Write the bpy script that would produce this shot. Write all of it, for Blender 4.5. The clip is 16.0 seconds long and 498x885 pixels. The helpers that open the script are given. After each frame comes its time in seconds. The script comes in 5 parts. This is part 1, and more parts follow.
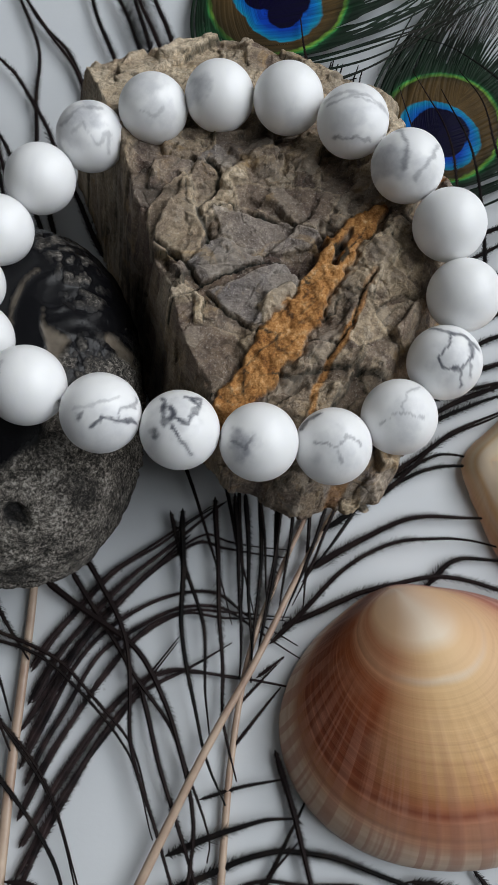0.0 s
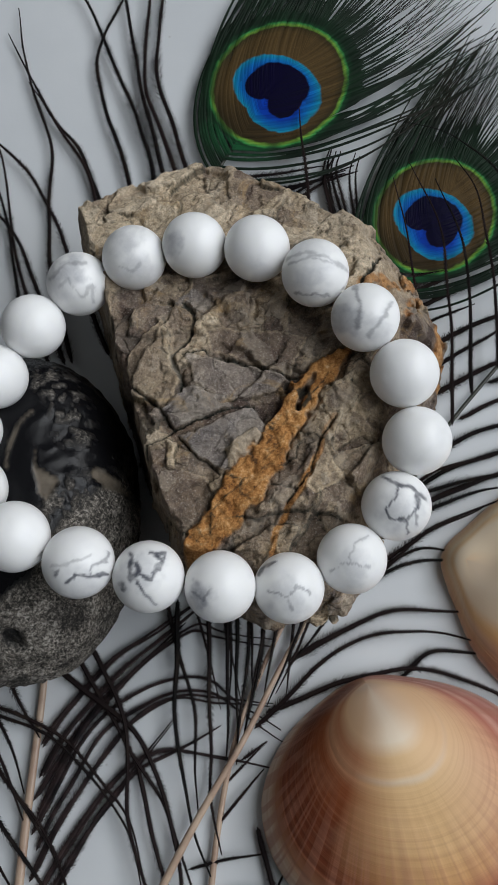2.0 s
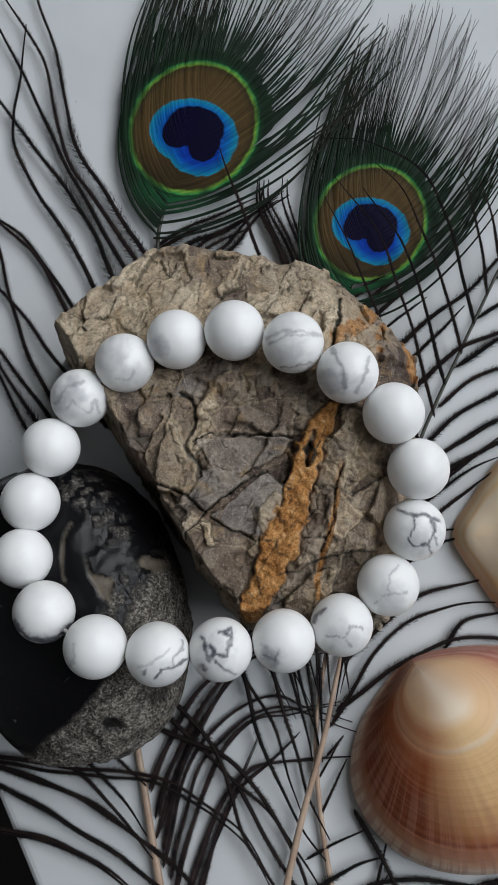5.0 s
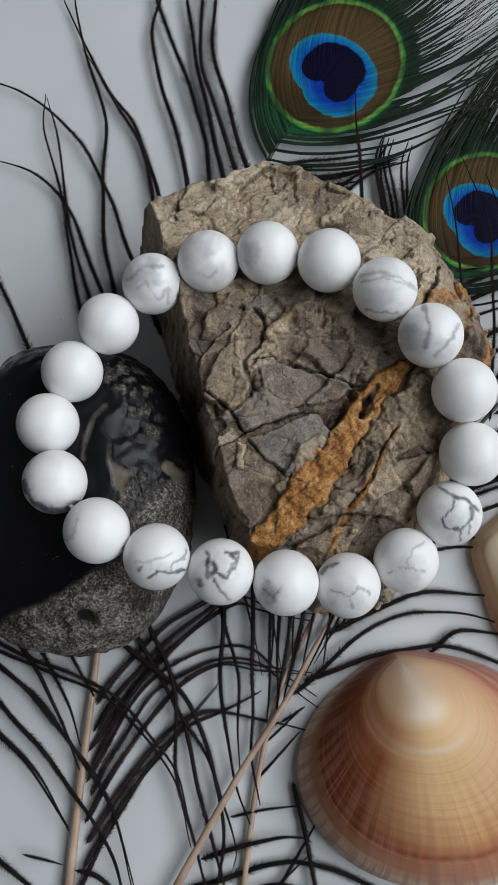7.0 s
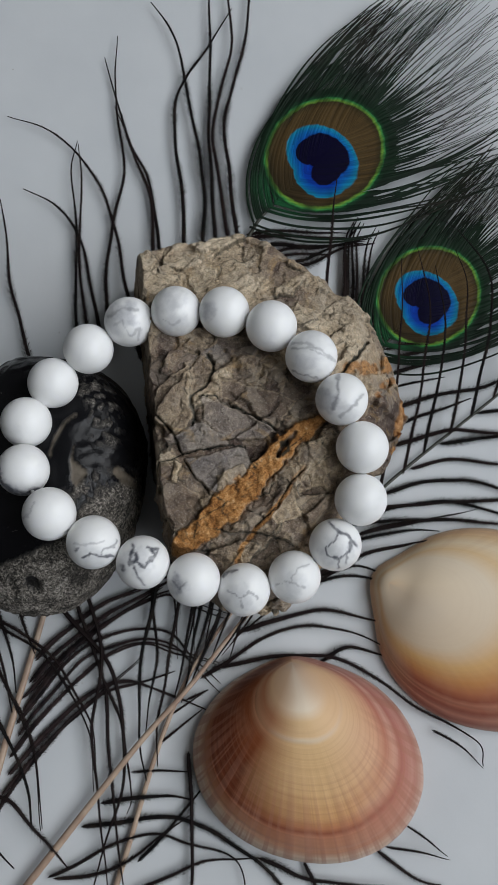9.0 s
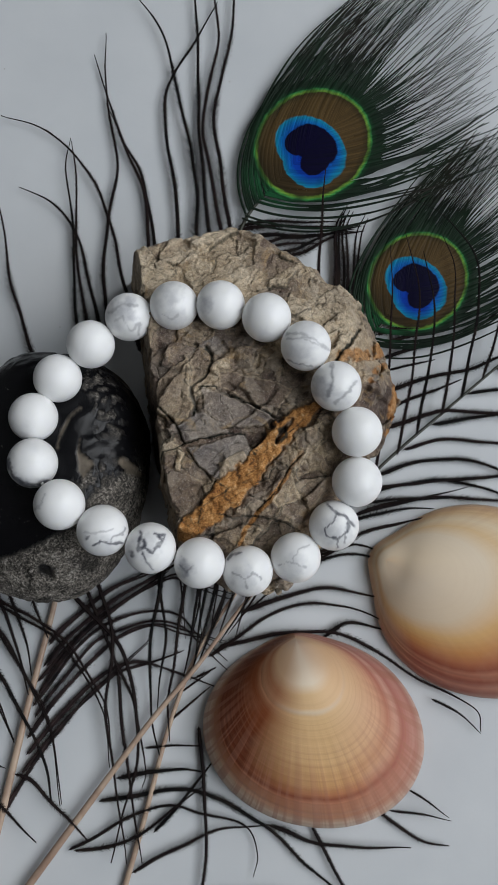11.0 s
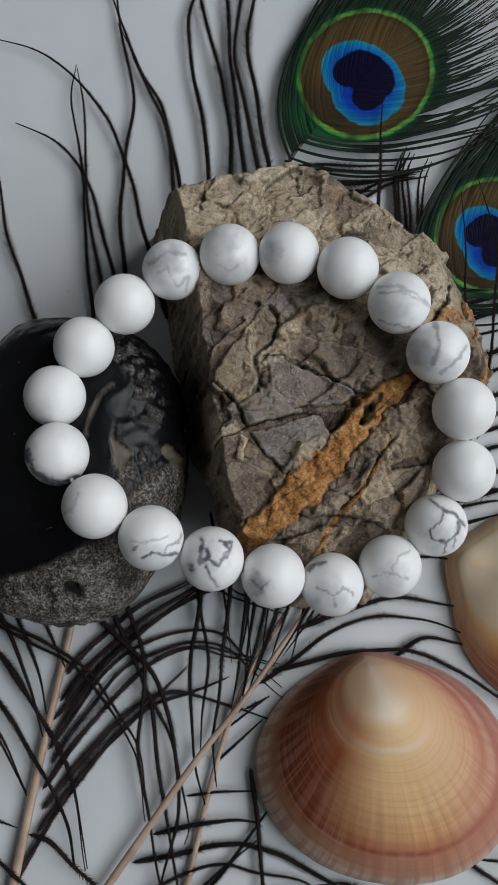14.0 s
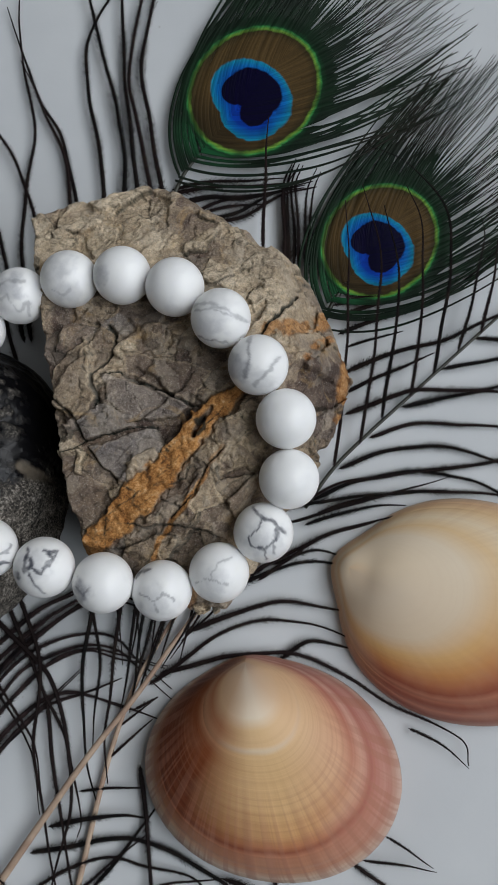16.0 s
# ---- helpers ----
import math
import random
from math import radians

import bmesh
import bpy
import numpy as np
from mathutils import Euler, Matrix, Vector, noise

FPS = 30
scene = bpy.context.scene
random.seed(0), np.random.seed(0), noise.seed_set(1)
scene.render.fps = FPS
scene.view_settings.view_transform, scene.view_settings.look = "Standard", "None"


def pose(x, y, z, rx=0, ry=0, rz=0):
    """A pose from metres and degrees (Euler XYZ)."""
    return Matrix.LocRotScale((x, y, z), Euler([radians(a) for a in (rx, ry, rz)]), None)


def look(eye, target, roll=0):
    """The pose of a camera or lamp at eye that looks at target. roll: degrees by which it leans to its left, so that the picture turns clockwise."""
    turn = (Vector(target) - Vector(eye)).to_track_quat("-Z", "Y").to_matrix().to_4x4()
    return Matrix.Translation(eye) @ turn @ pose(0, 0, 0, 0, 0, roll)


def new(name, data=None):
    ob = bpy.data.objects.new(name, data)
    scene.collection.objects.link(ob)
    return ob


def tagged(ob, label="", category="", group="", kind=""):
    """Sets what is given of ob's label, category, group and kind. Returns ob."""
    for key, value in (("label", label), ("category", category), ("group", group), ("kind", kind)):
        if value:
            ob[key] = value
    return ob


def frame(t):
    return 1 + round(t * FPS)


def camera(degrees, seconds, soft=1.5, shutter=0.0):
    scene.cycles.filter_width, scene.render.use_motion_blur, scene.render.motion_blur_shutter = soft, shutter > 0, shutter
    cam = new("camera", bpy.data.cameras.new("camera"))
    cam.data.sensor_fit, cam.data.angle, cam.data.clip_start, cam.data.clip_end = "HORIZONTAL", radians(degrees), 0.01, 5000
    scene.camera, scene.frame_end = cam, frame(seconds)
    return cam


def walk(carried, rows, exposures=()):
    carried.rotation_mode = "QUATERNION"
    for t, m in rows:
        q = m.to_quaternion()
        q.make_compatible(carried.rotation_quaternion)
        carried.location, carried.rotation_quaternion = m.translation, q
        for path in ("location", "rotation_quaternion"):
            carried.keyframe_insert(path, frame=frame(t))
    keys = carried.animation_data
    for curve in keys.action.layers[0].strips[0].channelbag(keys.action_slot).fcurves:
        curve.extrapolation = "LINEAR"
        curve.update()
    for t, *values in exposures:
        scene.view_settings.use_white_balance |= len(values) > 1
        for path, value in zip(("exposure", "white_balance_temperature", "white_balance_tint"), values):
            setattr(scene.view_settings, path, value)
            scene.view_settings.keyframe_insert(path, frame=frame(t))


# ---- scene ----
cam = camera(34.5, 16.0, soft=0.5)
METRES, EYE, TILT, LEAN, TURN = 0.3075, 0.137, -72.6, -2.0, 0.0
ROWS = [
    (0.0, 0.0, 0.0, 0.0, -0.0, 0.0, 0.0),
    (0.5, 0.0304, 0.0094, -0.0189, 2.54, 2.32, 1.12),
    (1.0, 0.0379, 0.0014, -0.0372, 4.3, 2.73, 1.05),
    (1.5, 0.05, -0.0034, -0.0049, 5.27, 0.5, 0.14),
    (2.0, 0.0494, -0.0292, 0.0856, 5.07, -3.2, 0.33),
    (2.5, 0.0561, -0.0635, 0.1338, 4.11, -6.06, 3.73),
    (3.0, 0.0402, -0.054, 0.1391, 2.74, -7.51, 8.49),
    (3.5, 0.0331, -0.0519, 0.1503, 1.48, -8.11, 12.49),
    (4.0, 0.0401, -0.0666, 0.1589, 0.76, -8.4, 15.15),
    (6.5, 0.0132, -0.0573, 0.1689, 2.83, -9.22, 6.64),
    (7.0, 0.0076, -0.0536, 0.1289, 3.98, -8.87, -2.11),
    (7.5, 0.0325, -0.089, 0.0688, 4.64, -7.25, -9.19),
    (8.0, 0.0756, -0.1015, 0.05, 5.58, -5.74, -11.12),
    (8.5, 0.0877, -0.1185, 0.0689, 6.19, -6.41, -11.25),
    (9.0, 0.0595, -0.1411, 0.1567, 6.16, -8.26, -10.7),
    (11.5, 0.0567, -0.1618, 0.1641, 5.33, -9.63, -8.8),
    (12.0, 0.0281, -0.0867, 0.1319, 4.2, -9.7, -8.76),
    (12.5, 0.005, -0.0613, 0.128, 3.19, -9.79, -8.78),
    (13.0, 0.001, -0.0593, 0.1263, 2.53, -9.81, -8.78),
    (13.5, -0.0008, -0.0618, 0.1298, 2.25, -9.74, -8.79),
    (14.0, -0.0123, -0.0637, 0.132, 2.39, -9.67, -8.73),
    (14.5, -0.0143, -0.0654, 0.1434, 3.46, -9.81, -8.25),
    (15.0, 0.0495, -0.0731, 0.1464, 5.4, -10.21, -7.45),
    (15.5, 0.1051, -0.0705, 0.1551, 7.27, -10.37, -6.66),
    (16.0, 0.1256, -0.0681, 0.159, 8.51, -10.37, -6.12),
]
EXPOSURE = 0.0
walk(cam, [(t, pose(0, 0, EYE, TILT, LEAN, TURN) @ pose(METRES * x, METRES * y, METRES * z, 90 + pitch, roll, yaw)) for t, x, y, z, yaw, pitch, roll in ROWS],
     exposures=[(0.0, EXPOSURE + 0.17), (1.5, EXPOSURE + 0.18), (2.2, EXPOSURE), (4.2, EXPOSURE), (6.5, EXPOSURE + 0.13), (8.0, EXPOSURE - 0.06), (12.5, EXPOSURE - 0.05), (14.5, EXPOSURE - 0.1), (16.0, EXPOSURE - 0.08)])

# ---- world and light ----
world = bpy.data.worlds.new("world")
scene.world = world
world.use_nodes = True
sky = world.node_tree.nodes.new("ShaderNodeTexSky")
sky.sky_type = "NISHITA"
sky.sun_disc = False
sky.sun_elevation, sky.sun_rotation = radians(35), radians(60)
world.node_tree.links.new(sky.outputs[0], world.node_tree.nodes["Background"].inputs[0])
world.node_tree.nodes["Background"].inputs[1].default_value = 0.1

WINDOW = (0.56, 0.20, 0.88)      # centre of the window opening in the east wall
window_light = bpy.data.lights.new("window_daylight", "AREA")
window_light.shape, window_light.size, window_light.size_y = "RECTANGLE", 1.05, 1.05
window_light.energy = 13.8
window_light.color = (0.912, 0.955, 0.985)
new("window_daylight", window_light).matrix_world = look((WINDOW[0] - 0.02, WINDOW[1], WINDOW[2]), (0.0, WINDOW[1], WINDOW[2]))

MM = 0.001


# ---- materials ----
class Mat:
    """A node material and short ways to wire it."""

    def __init__(self, name, rough=0.5, metal=0.0, spec=0.5):
        self.m = bpy.data.materials.new(name)
        self.m.use_nodes = True
        self.t = self.m.node_tree
        self.b = self.t.nodes["Principled BSDF"]
        self.b.inputs["Roughness"].default_value = rough
        self.b.inputs["Metallic"].default_value = metal
        self.b.inputs["Specular IOR Level"].default_value = spec

    def node(self, kind, **values):
        n = self.t.nodes.new("ShaderNode" + kind)
        for k, v in values.items():
            setattr_safe(n, k, v)
        return n

    def link(self, a, b):
        self.t.links.new(a, b)

    def coords(self):
        return self.node("TexCoord").outputs["Object"]

    def noise(self, vec, scale, detail=4, rough=0.55, distortion=0.0):
        n = self.node("TexNoise")
        n.inputs["Scale"].default_value = scale
        n.inputs["Detail"].default_value = detail
        n.inputs["Roughness"].default_value = rough
        n.inputs["Distortion"].default_value = distortion
        self.link(vec, n.inputs["Vector"])
        return n.outputs["Fac"]

    def voronoi(self, vec, scale, feature="F1"):
        n = self.node("TexVoronoi")
        n.feature = feature
        n.inputs["Scale"].default_value = scale
        self.link(vec, n.inputs["Vector"])
        return n

    def attr(self, name):
        n = self.node("Attribute")
        n.attribute_name = name
        return n.outputs["Fac"]

    def ramp(self, fac, stops, smooth="LINEAR"):
        n = self.node("ValToRGB")
        n.color_ramp.interpolation = smooth
        e = n.color_ramp.elements
        e[0].position, e[1].position = stops[0][0], stops[-1][0]
        for p, _ in stops[1:-1]:
            e.new(p)
        for el, (_, c) in zip(e, stops):
            el.color = (*c, 1)
        self.link(fac, n.inputs[0])
        return n.outputs[0]

    def grey(self, fac, a, b, lo=0.0, hi=1.0):
        n = self.node("MapRange")
        for i, v in zip((1, 2, 3, 4), (a, b, lo, hi)):
            n.inputs[i].default_value = v
        self.link(fac, n.inputs[0])
        return n.outputs[0]

    def math(self, op, a, b=None):
        n = self.node("Math")
        n.operation = op
        for i, v in enumerate((a, b)):
            if v is None:
                continue
            if isinstance(v, (int, float)):
                n.inputs[i].default_value = v
            else:
                self.link(v, n.inputs[i])
        return n.outputs[0]

    def mix(self, fac, a, b, kind="MIX"):
        n = self.node("Mix")
        n.data_type, n.blend_type = "RGBA", kind
        for i, v in ((0, fac), (6, a), (7, b)):
            if isinstance(v, (int, float)):
                n.inputs[i].default_value = v
            elif isinstance(v, tuple):
                n.inputs[i].default_value = (*v, 1)
            else:
                self.link(v, n.inputs[i])
        return n.outputs[2]

    def colour(self, c):
        if isinstance(c, tuple):
            self.b.inputs["Base Color"].default_value = (*c, 1)
        else:
            self.link(c, self.b.inputs["Base Color"])

    def rough(self, c):
        self.link(c, self.b.inputs["Roughness"])

    def bump(self, height, distance, strength=1.0):
        n = self.node("Bump")
        n.inputs["Strength"].default_value = strength
        n.inputs["Distance"].default_value = distance
        self.link(height, n.inputs["Height"])
        self.link(n.outputs[0], self.b.inputs["Normal"])


def setattr_safe(n, k, v):
    n.inputs[k].default_value = v


# white tabletop: smooth laminate with faint mottling and specks
M_TABLE = Mat("white_tabletop", 0.45, spec=0.35)
c = M_TABLE.coords()
soft = M_TABLE.noise(c, 35, 3)
fine = M_TABLE.noise(c, 900, 3)
base = M_TABLE.mix(M_TABLE.grey(soft, 0.3, 0.7), (0.612, 0.633, 0.652), (0.672, 0.690, 0.705))
speck = M_TABLE.voronoi(c, 95)
base = M_TABLE.mix(M_TABLE.grey(speck.outputs["Distance"], 0.02, 0.035, 0.55, 0.0), base, (0.35, 0.33, 0.30))
M_TABLE.colour(base)
M_TABLE.bump(fine, 0.00004, 0.5)

# grey chosen for how much fill the unseen added room throws back
M_WALL = Mat("wall_paint", 0.8)
M_WALL.colour(M_WALL.mix(M_WALL.noise(M_WALL.coords(), 6), (0.20, 0.20, 0.20), (0.24, 0.24, 0.24)))
M_FLOOR = Mat("wooden_floor", 0.5)
M_FLOOR.colour(M_FLOOR.mix(M_FLOOR.noise(M_FLOOR.coords(), 9), (0.012, 0.009, 0.009), (0.025, 0.019, 0.018)))


def howlite():
    """Porous white stone: grey webbing and soft grey patches follow the bead's own marks."""
    m = Mat("howlite", 0.36, spec=0.45)
    c = m.coords()
    v = m.node("VectorMath")
    v.operation = "ADD"
    off = m.node("CombineXYZ")
    for i, k in enumerate((0.06, 0.10, 0.14)):
        m.link(m.math("MULTIPLY", m.node("ObjectInfo").outputs["Random"], k), off.inputs[i])
    m.link(c, v.inputs[0])
    m.link(off.outputs[0], v.inputs[1])
    v = v.outputs[0]
    white = m.mix(m.noise(v, 320, 3), (0.85, 0.85, 0.845), (0.91, 0.91, 0.905))
    haze = m.grey(m.noise(v, 170, 4, distortion=0.6), 0.55, 0.75, 0.0, 0.14)
    mottle = m.grey(m.noise(v, 700, 5, 0.7), 0.35, 0.60, 0.65, 1.0)
    col = m.mix(haze, white, (0.50, 0.51, 0.54))
    col = m.mix(m.math("MULTIPLY", m.attr("patch"), mottle), col, (0.27, 0.28, 0.32))
    col = m.mix(m.math("MULTIPLY", m.attr("web"), mottle), col, (0.075, 0.08, 0.10))
    m.colour(col)
    m.bump(m.noise(v, 1500, 2), 0.00003, 0.4)
    m.b.inputs["Subsurface Weight"].default_value = 0.45
    m.b.inputs["Subsurface Radius"].default_value = (1.0, 1.0, 0.95)
    m.b.inputs["Subsurface Scale"].default_value = 0.0022
    return m.m


M_BEAD = howlite()
M_CORD = Mat("elastic_cord", 0.4)
M_CORD.colour((0.6, 0.6, 0.58))

# fractured brown-grey rock; the vein and chip tone come with the relief
M_ROCK = Mat("fractured_rock", 0.66, spec=0.15)
c = M_ROCK.coords()
tone = M_ROCK.attr("tone")
vein = M_ROCK.attr("vein")
grain = M_ROCK.noise(c, 1400, 5, 0.7)
blot = M_ROCK.noise(c, 90, 5, 0.6)
rock = M_ROCK.ramp(tone, [(0.0, (0.075, 0.048, 0.038)), (0.25, (0.18, 0.125, 0.095)), (0.45, (0.33, 0.25, 0.18)), (0.65, (0.52, 0.40, 0.27)), (0.85, (0.68, 0.54, 0.37)), (1.0, (0.78, 0.64, 0.46))])
rock = M_ROCK.mix(M_ROCK.grey(M_ROCK.attr("warm"), 0.0, 0.55, 0.85, 0.0), rock, M_ROCK.mix(tone, (0.11, 0.105, 0.112), (0.56, 0.535, 0.53)))
rock = M_ROCK.mix(M_ROCK.grey(blot, 0.45, 0.66, 0.0, 0.40), rock, (0.13, 0.095, 0.082))
rock = M_ROCK.mix(M_ROCK.grey(M_ROCK.noise(c, 55, 4), 0.52, 0.70, 0.0, 0.35), rock, (0.44, 0.32, 0.18))
sand = M_ROCK.noise(c, 3600, 3, 0.7)
rock = M_ROCK.mix(M_ROCK.grey(grain, 0.3, 0.60, 0.65, 0.0), rock, (0.07, 0.054, 0.046))
rock = M_ROCK.mix(M_ROCK.grey(grain, 0.58, 0.80, 0.0, 0.45), rock, (0.62, 0.55, 0.46))
rock = M_ROCK.mix(M_ROCK.grey(sand, 0.56, 0.74, 0.0, 0.55), rock, (0.66, 0.61, 0.54))
rock = M_ROCK.mix(M_ROCK.grey(sand, 0.26, 0.44, 0.6, 0.0), rock, (0.06, 0.048, 0.04))
rusty = M_ROCK.math("ADD", M_ROCK.math("MULTIPLY", M_ROCK.noise(c, 420, 5, 0.7), 0.6), M_ROCK.math("MULTIPLY", M_ROCK.noise(c, 2600, 4, 0.7), 0.4))
rust = M_ROCK.ramp(rusty, [(0.36, (0.13, 0.055, 0.022)), (0.45, (0.36, 0.155, 0.045)), (0.55, (0.58, 0.29, 0.10)), (0.66, (0.78, 0.54, 0.30))])
rock = M_ROCK.mix(vein, rock, rust)
rock = M_ROCK.mix(M_ROCK.math("MULTIPLY", M_ROCK.grey(M_ROCK.noise(c, 140, 5, 0.65, 0.8), 0.58, 0.70, 0.0, 0.6), M_ROCK.grey(vein, 0, 1, 1.0, 0.0)), rock, (0.50, 0.33, 0.15))
# near-black for cracks, and for shade painted along ledges and plate edges
crack_and_shade = M_ROCK.attr("crack_and_shade")
rock = M_ROCK.mix(M_ROCK.math("MULTIPLY", crack_and_shade, 0.92), rock, (0.018, 0.024, 0.02))
wn = M_ROCK.node("TexNoise")
wn.inputs["Scale"].default_value = 260
wn.inputs["Detail"].default_value = 5
M_ROCK.link(c, wn.inputs["Vector"])
wv = M_ROCK.node("VectorMath")
wv.operation = "MULTIPLY_ADD"
wv.inputs[1].default_value = (0.0045, 0.0045, 0.0045)
M_ROCK.link(wn.outputs["Color"], wv.inputs[0])
M_ROCK.link(c, wv.inputs[2])
big = M_ROCK.grey(M_ROCK.voronoi(wv.outputs[0], 120, "DISTANCE_TO_EDGE").outputs["Distance"], 0.0, 0.05)
small = M_ROCK.grey(M_ROCK.voronoi(wv.outputs[0], 330, "DISTANCE_TO_EDGE").outputs["Distance"], 0.0, 0.07)
plate = M_ROCK.voronoi(wv.outputs[0], 330).outputs["Color"]
some = M_ROCK.grey(M_ROCK.noise(c, 120, 3), 0.48, 0.58)
notvein = M_ROCK.grey(vein, 0.0, 1.0, 1.0, 0.0)
lines = M_ROCK.math("MULTIPLY", M_ROCK.math("MULTIPLY", M_ROCK.math("SUBTRACT", 1.0, M_ROCK.math("MULTIPLY", big, M_ROCK.math("MAXIMUM", small, M_ROCK.math("SUBTRACT", 1.0, some)))), M_ROCK.grey(M_ROCK.noise(c, 75, 3), 0.50, 0.66, 0.0, 0.4)), notvein)
rock = M_ROCK.mix(lines, rock, (0.05, 0.038, 0.03))
rock = M_ROCK.mix(M_ROCK.math("MULTIPLY", M_ROCK.grey(plate, 0.55, 0.95, 0.0, 0.35), notvein), rock, (0.60, 0.52, 0.42))
M_ROCK.colour(rock)
M_ROCK.bump(M_ROCK.math("ADD", M_ROCK.math("ADD", grain, M_ROCK.math("MULTIPLY", M_ROCK.math("ADD", M_ROCK.math("MULTIPLY", big, 0.5), M_ROCK.math("MULTIPLY", plate, 0.7)), notvein)), M_ROCK.math("ADD", M_ROCK.math("MULTIPLY", M_ROCK.noise(c, 500, 4), 0.5), M_ROCK.math("MULTIPLY", sand, 0.5))), 0.0005, 0.9)

# black flint with chalky cortex
M_FLINT = Mat("flint", 0.2, spec=0.22)
c = M_FLINT.coords()
cortex = M_FLINT.attr("cortex")
chip = M_FLINT.attr("chip")
g1 = M_FLINT.math("ADD", M_FLINT.noise(c, 2100, 5, 0.8, 0.5), M_FLINT.grey(M_FLINT.noise(c, 240, 5, 0.7), 0.3, 0.7, -0.10, 0.10))
glass = M_FLINT.mix(M_FLINT.grey(M_FLINT.noise(c, 160, 5, 0.6, 0.2), 0.5, 0.75, 0.0, 0.15), (0.005, 0.005, 0.006), (0.018, 0.018, 0.022))
fleck = M_FLINT.grey(M_FLINT.noise(c, 520, 6, 0.75, 0.3), 0.655, 0.68, 0.0, 0.5)
glass = M_FLINT.mix(fleck, glass, (0.22, 0.20, 0.18))
chalk = M_FLINT.ramp(g1, [(0.40, (0.022, 0.020, 0.018)), (0.48, (0.10, 0.090, 0.078)), (0.55, (0.24, 0.215, 0.185)), (0.66, (0.60, 0.55, 0.49))])
chalk = M_FLINT.mix(M_FLINT.grey(M_FLINT.noise(c, 70, 4), 0.5, 0.72, 0.0, 0.7), chalk, (0.03, 0.028, 0.027))
col = M_FLINT.mix(cortex, glass, chalk)
tan = M_FLINT.mix(M_FLINT.noise(c, 500, 4), (0.06, 0.045, 0.032), (0.28, 0.235, 0.18))
col = M_FLINT.mix(chip, col, tan)
M_FLINT.colour(col)
M_FLINT.rough(M_FLINT.math("MAXIMUM", M_FLINT.grey(cortex, 0, 1, 0.27, 0.85), M_FLINT.grey(chip, 0, 1, 0.16, 0.6)))
M_FLINT.bump(M_FLINT.math("MULTIPLY", g1, M_FLINT.grey(cortex, 0, 1, 0.08, 1.0)), 0.0006, 0.8)

# feathers
M_BARB = Mat("feather_barb", 0.6, spec=0.08)
info = M_BARB.node("ObjectInfo").outputs["Random"]
c = M_BARB.coords()
dark = M_BARB.mix(info, (0.006, 0.0055, 0.0055), (0.016, 0.010, 0.010))
dark = M_BARB.mix(M_BARB.grey(M_BARB.noise(c, 260, 3), 0.5, 0.72, 0.0, 0.7), dark, (0.030, 0.021, 0.017))
M_BARB.colour(dark)

M_BARB_BROWN = Mat("feather_barb_brown", 0.6, spec=0.2)
c = M_BARB_BROWN.coords()
M_BARB_BROWN.colour(M_BARB_BROWN.mix(M_BARB_BROWN.grey(M_BARB_BROWN.noise(c, 300, 4), 0.35, 0.7), (0.008, 0.006, 0.007), (0.048, 0.031, 0.030)))

M_QUILL = Mat("feather_quill", 0.38, spec=0.5)
c = M_QUILL.coords()
M_QUILL.colour(M_QUILL.mix(M_QUILL.grey(M_QUILL.noise(c, 130, 4), 0.35, 0.7), (0.34, 0.225, 0.165), (0.56, 0.43, 0.32)))
M_QUILL.bump(M_QUILL.noise(c, 900, 3), 0.00006, 0.4)
M_RACHIS = Mat("feather_rachis_dark", 0.45)
M_RACHIS.colour(M_RACHIS.mix(M_RACHIS.noise(M_RACHIS.coords(), 300), (0.010, 0.018, 0.012), (0.05, 0.045, 0.03)))


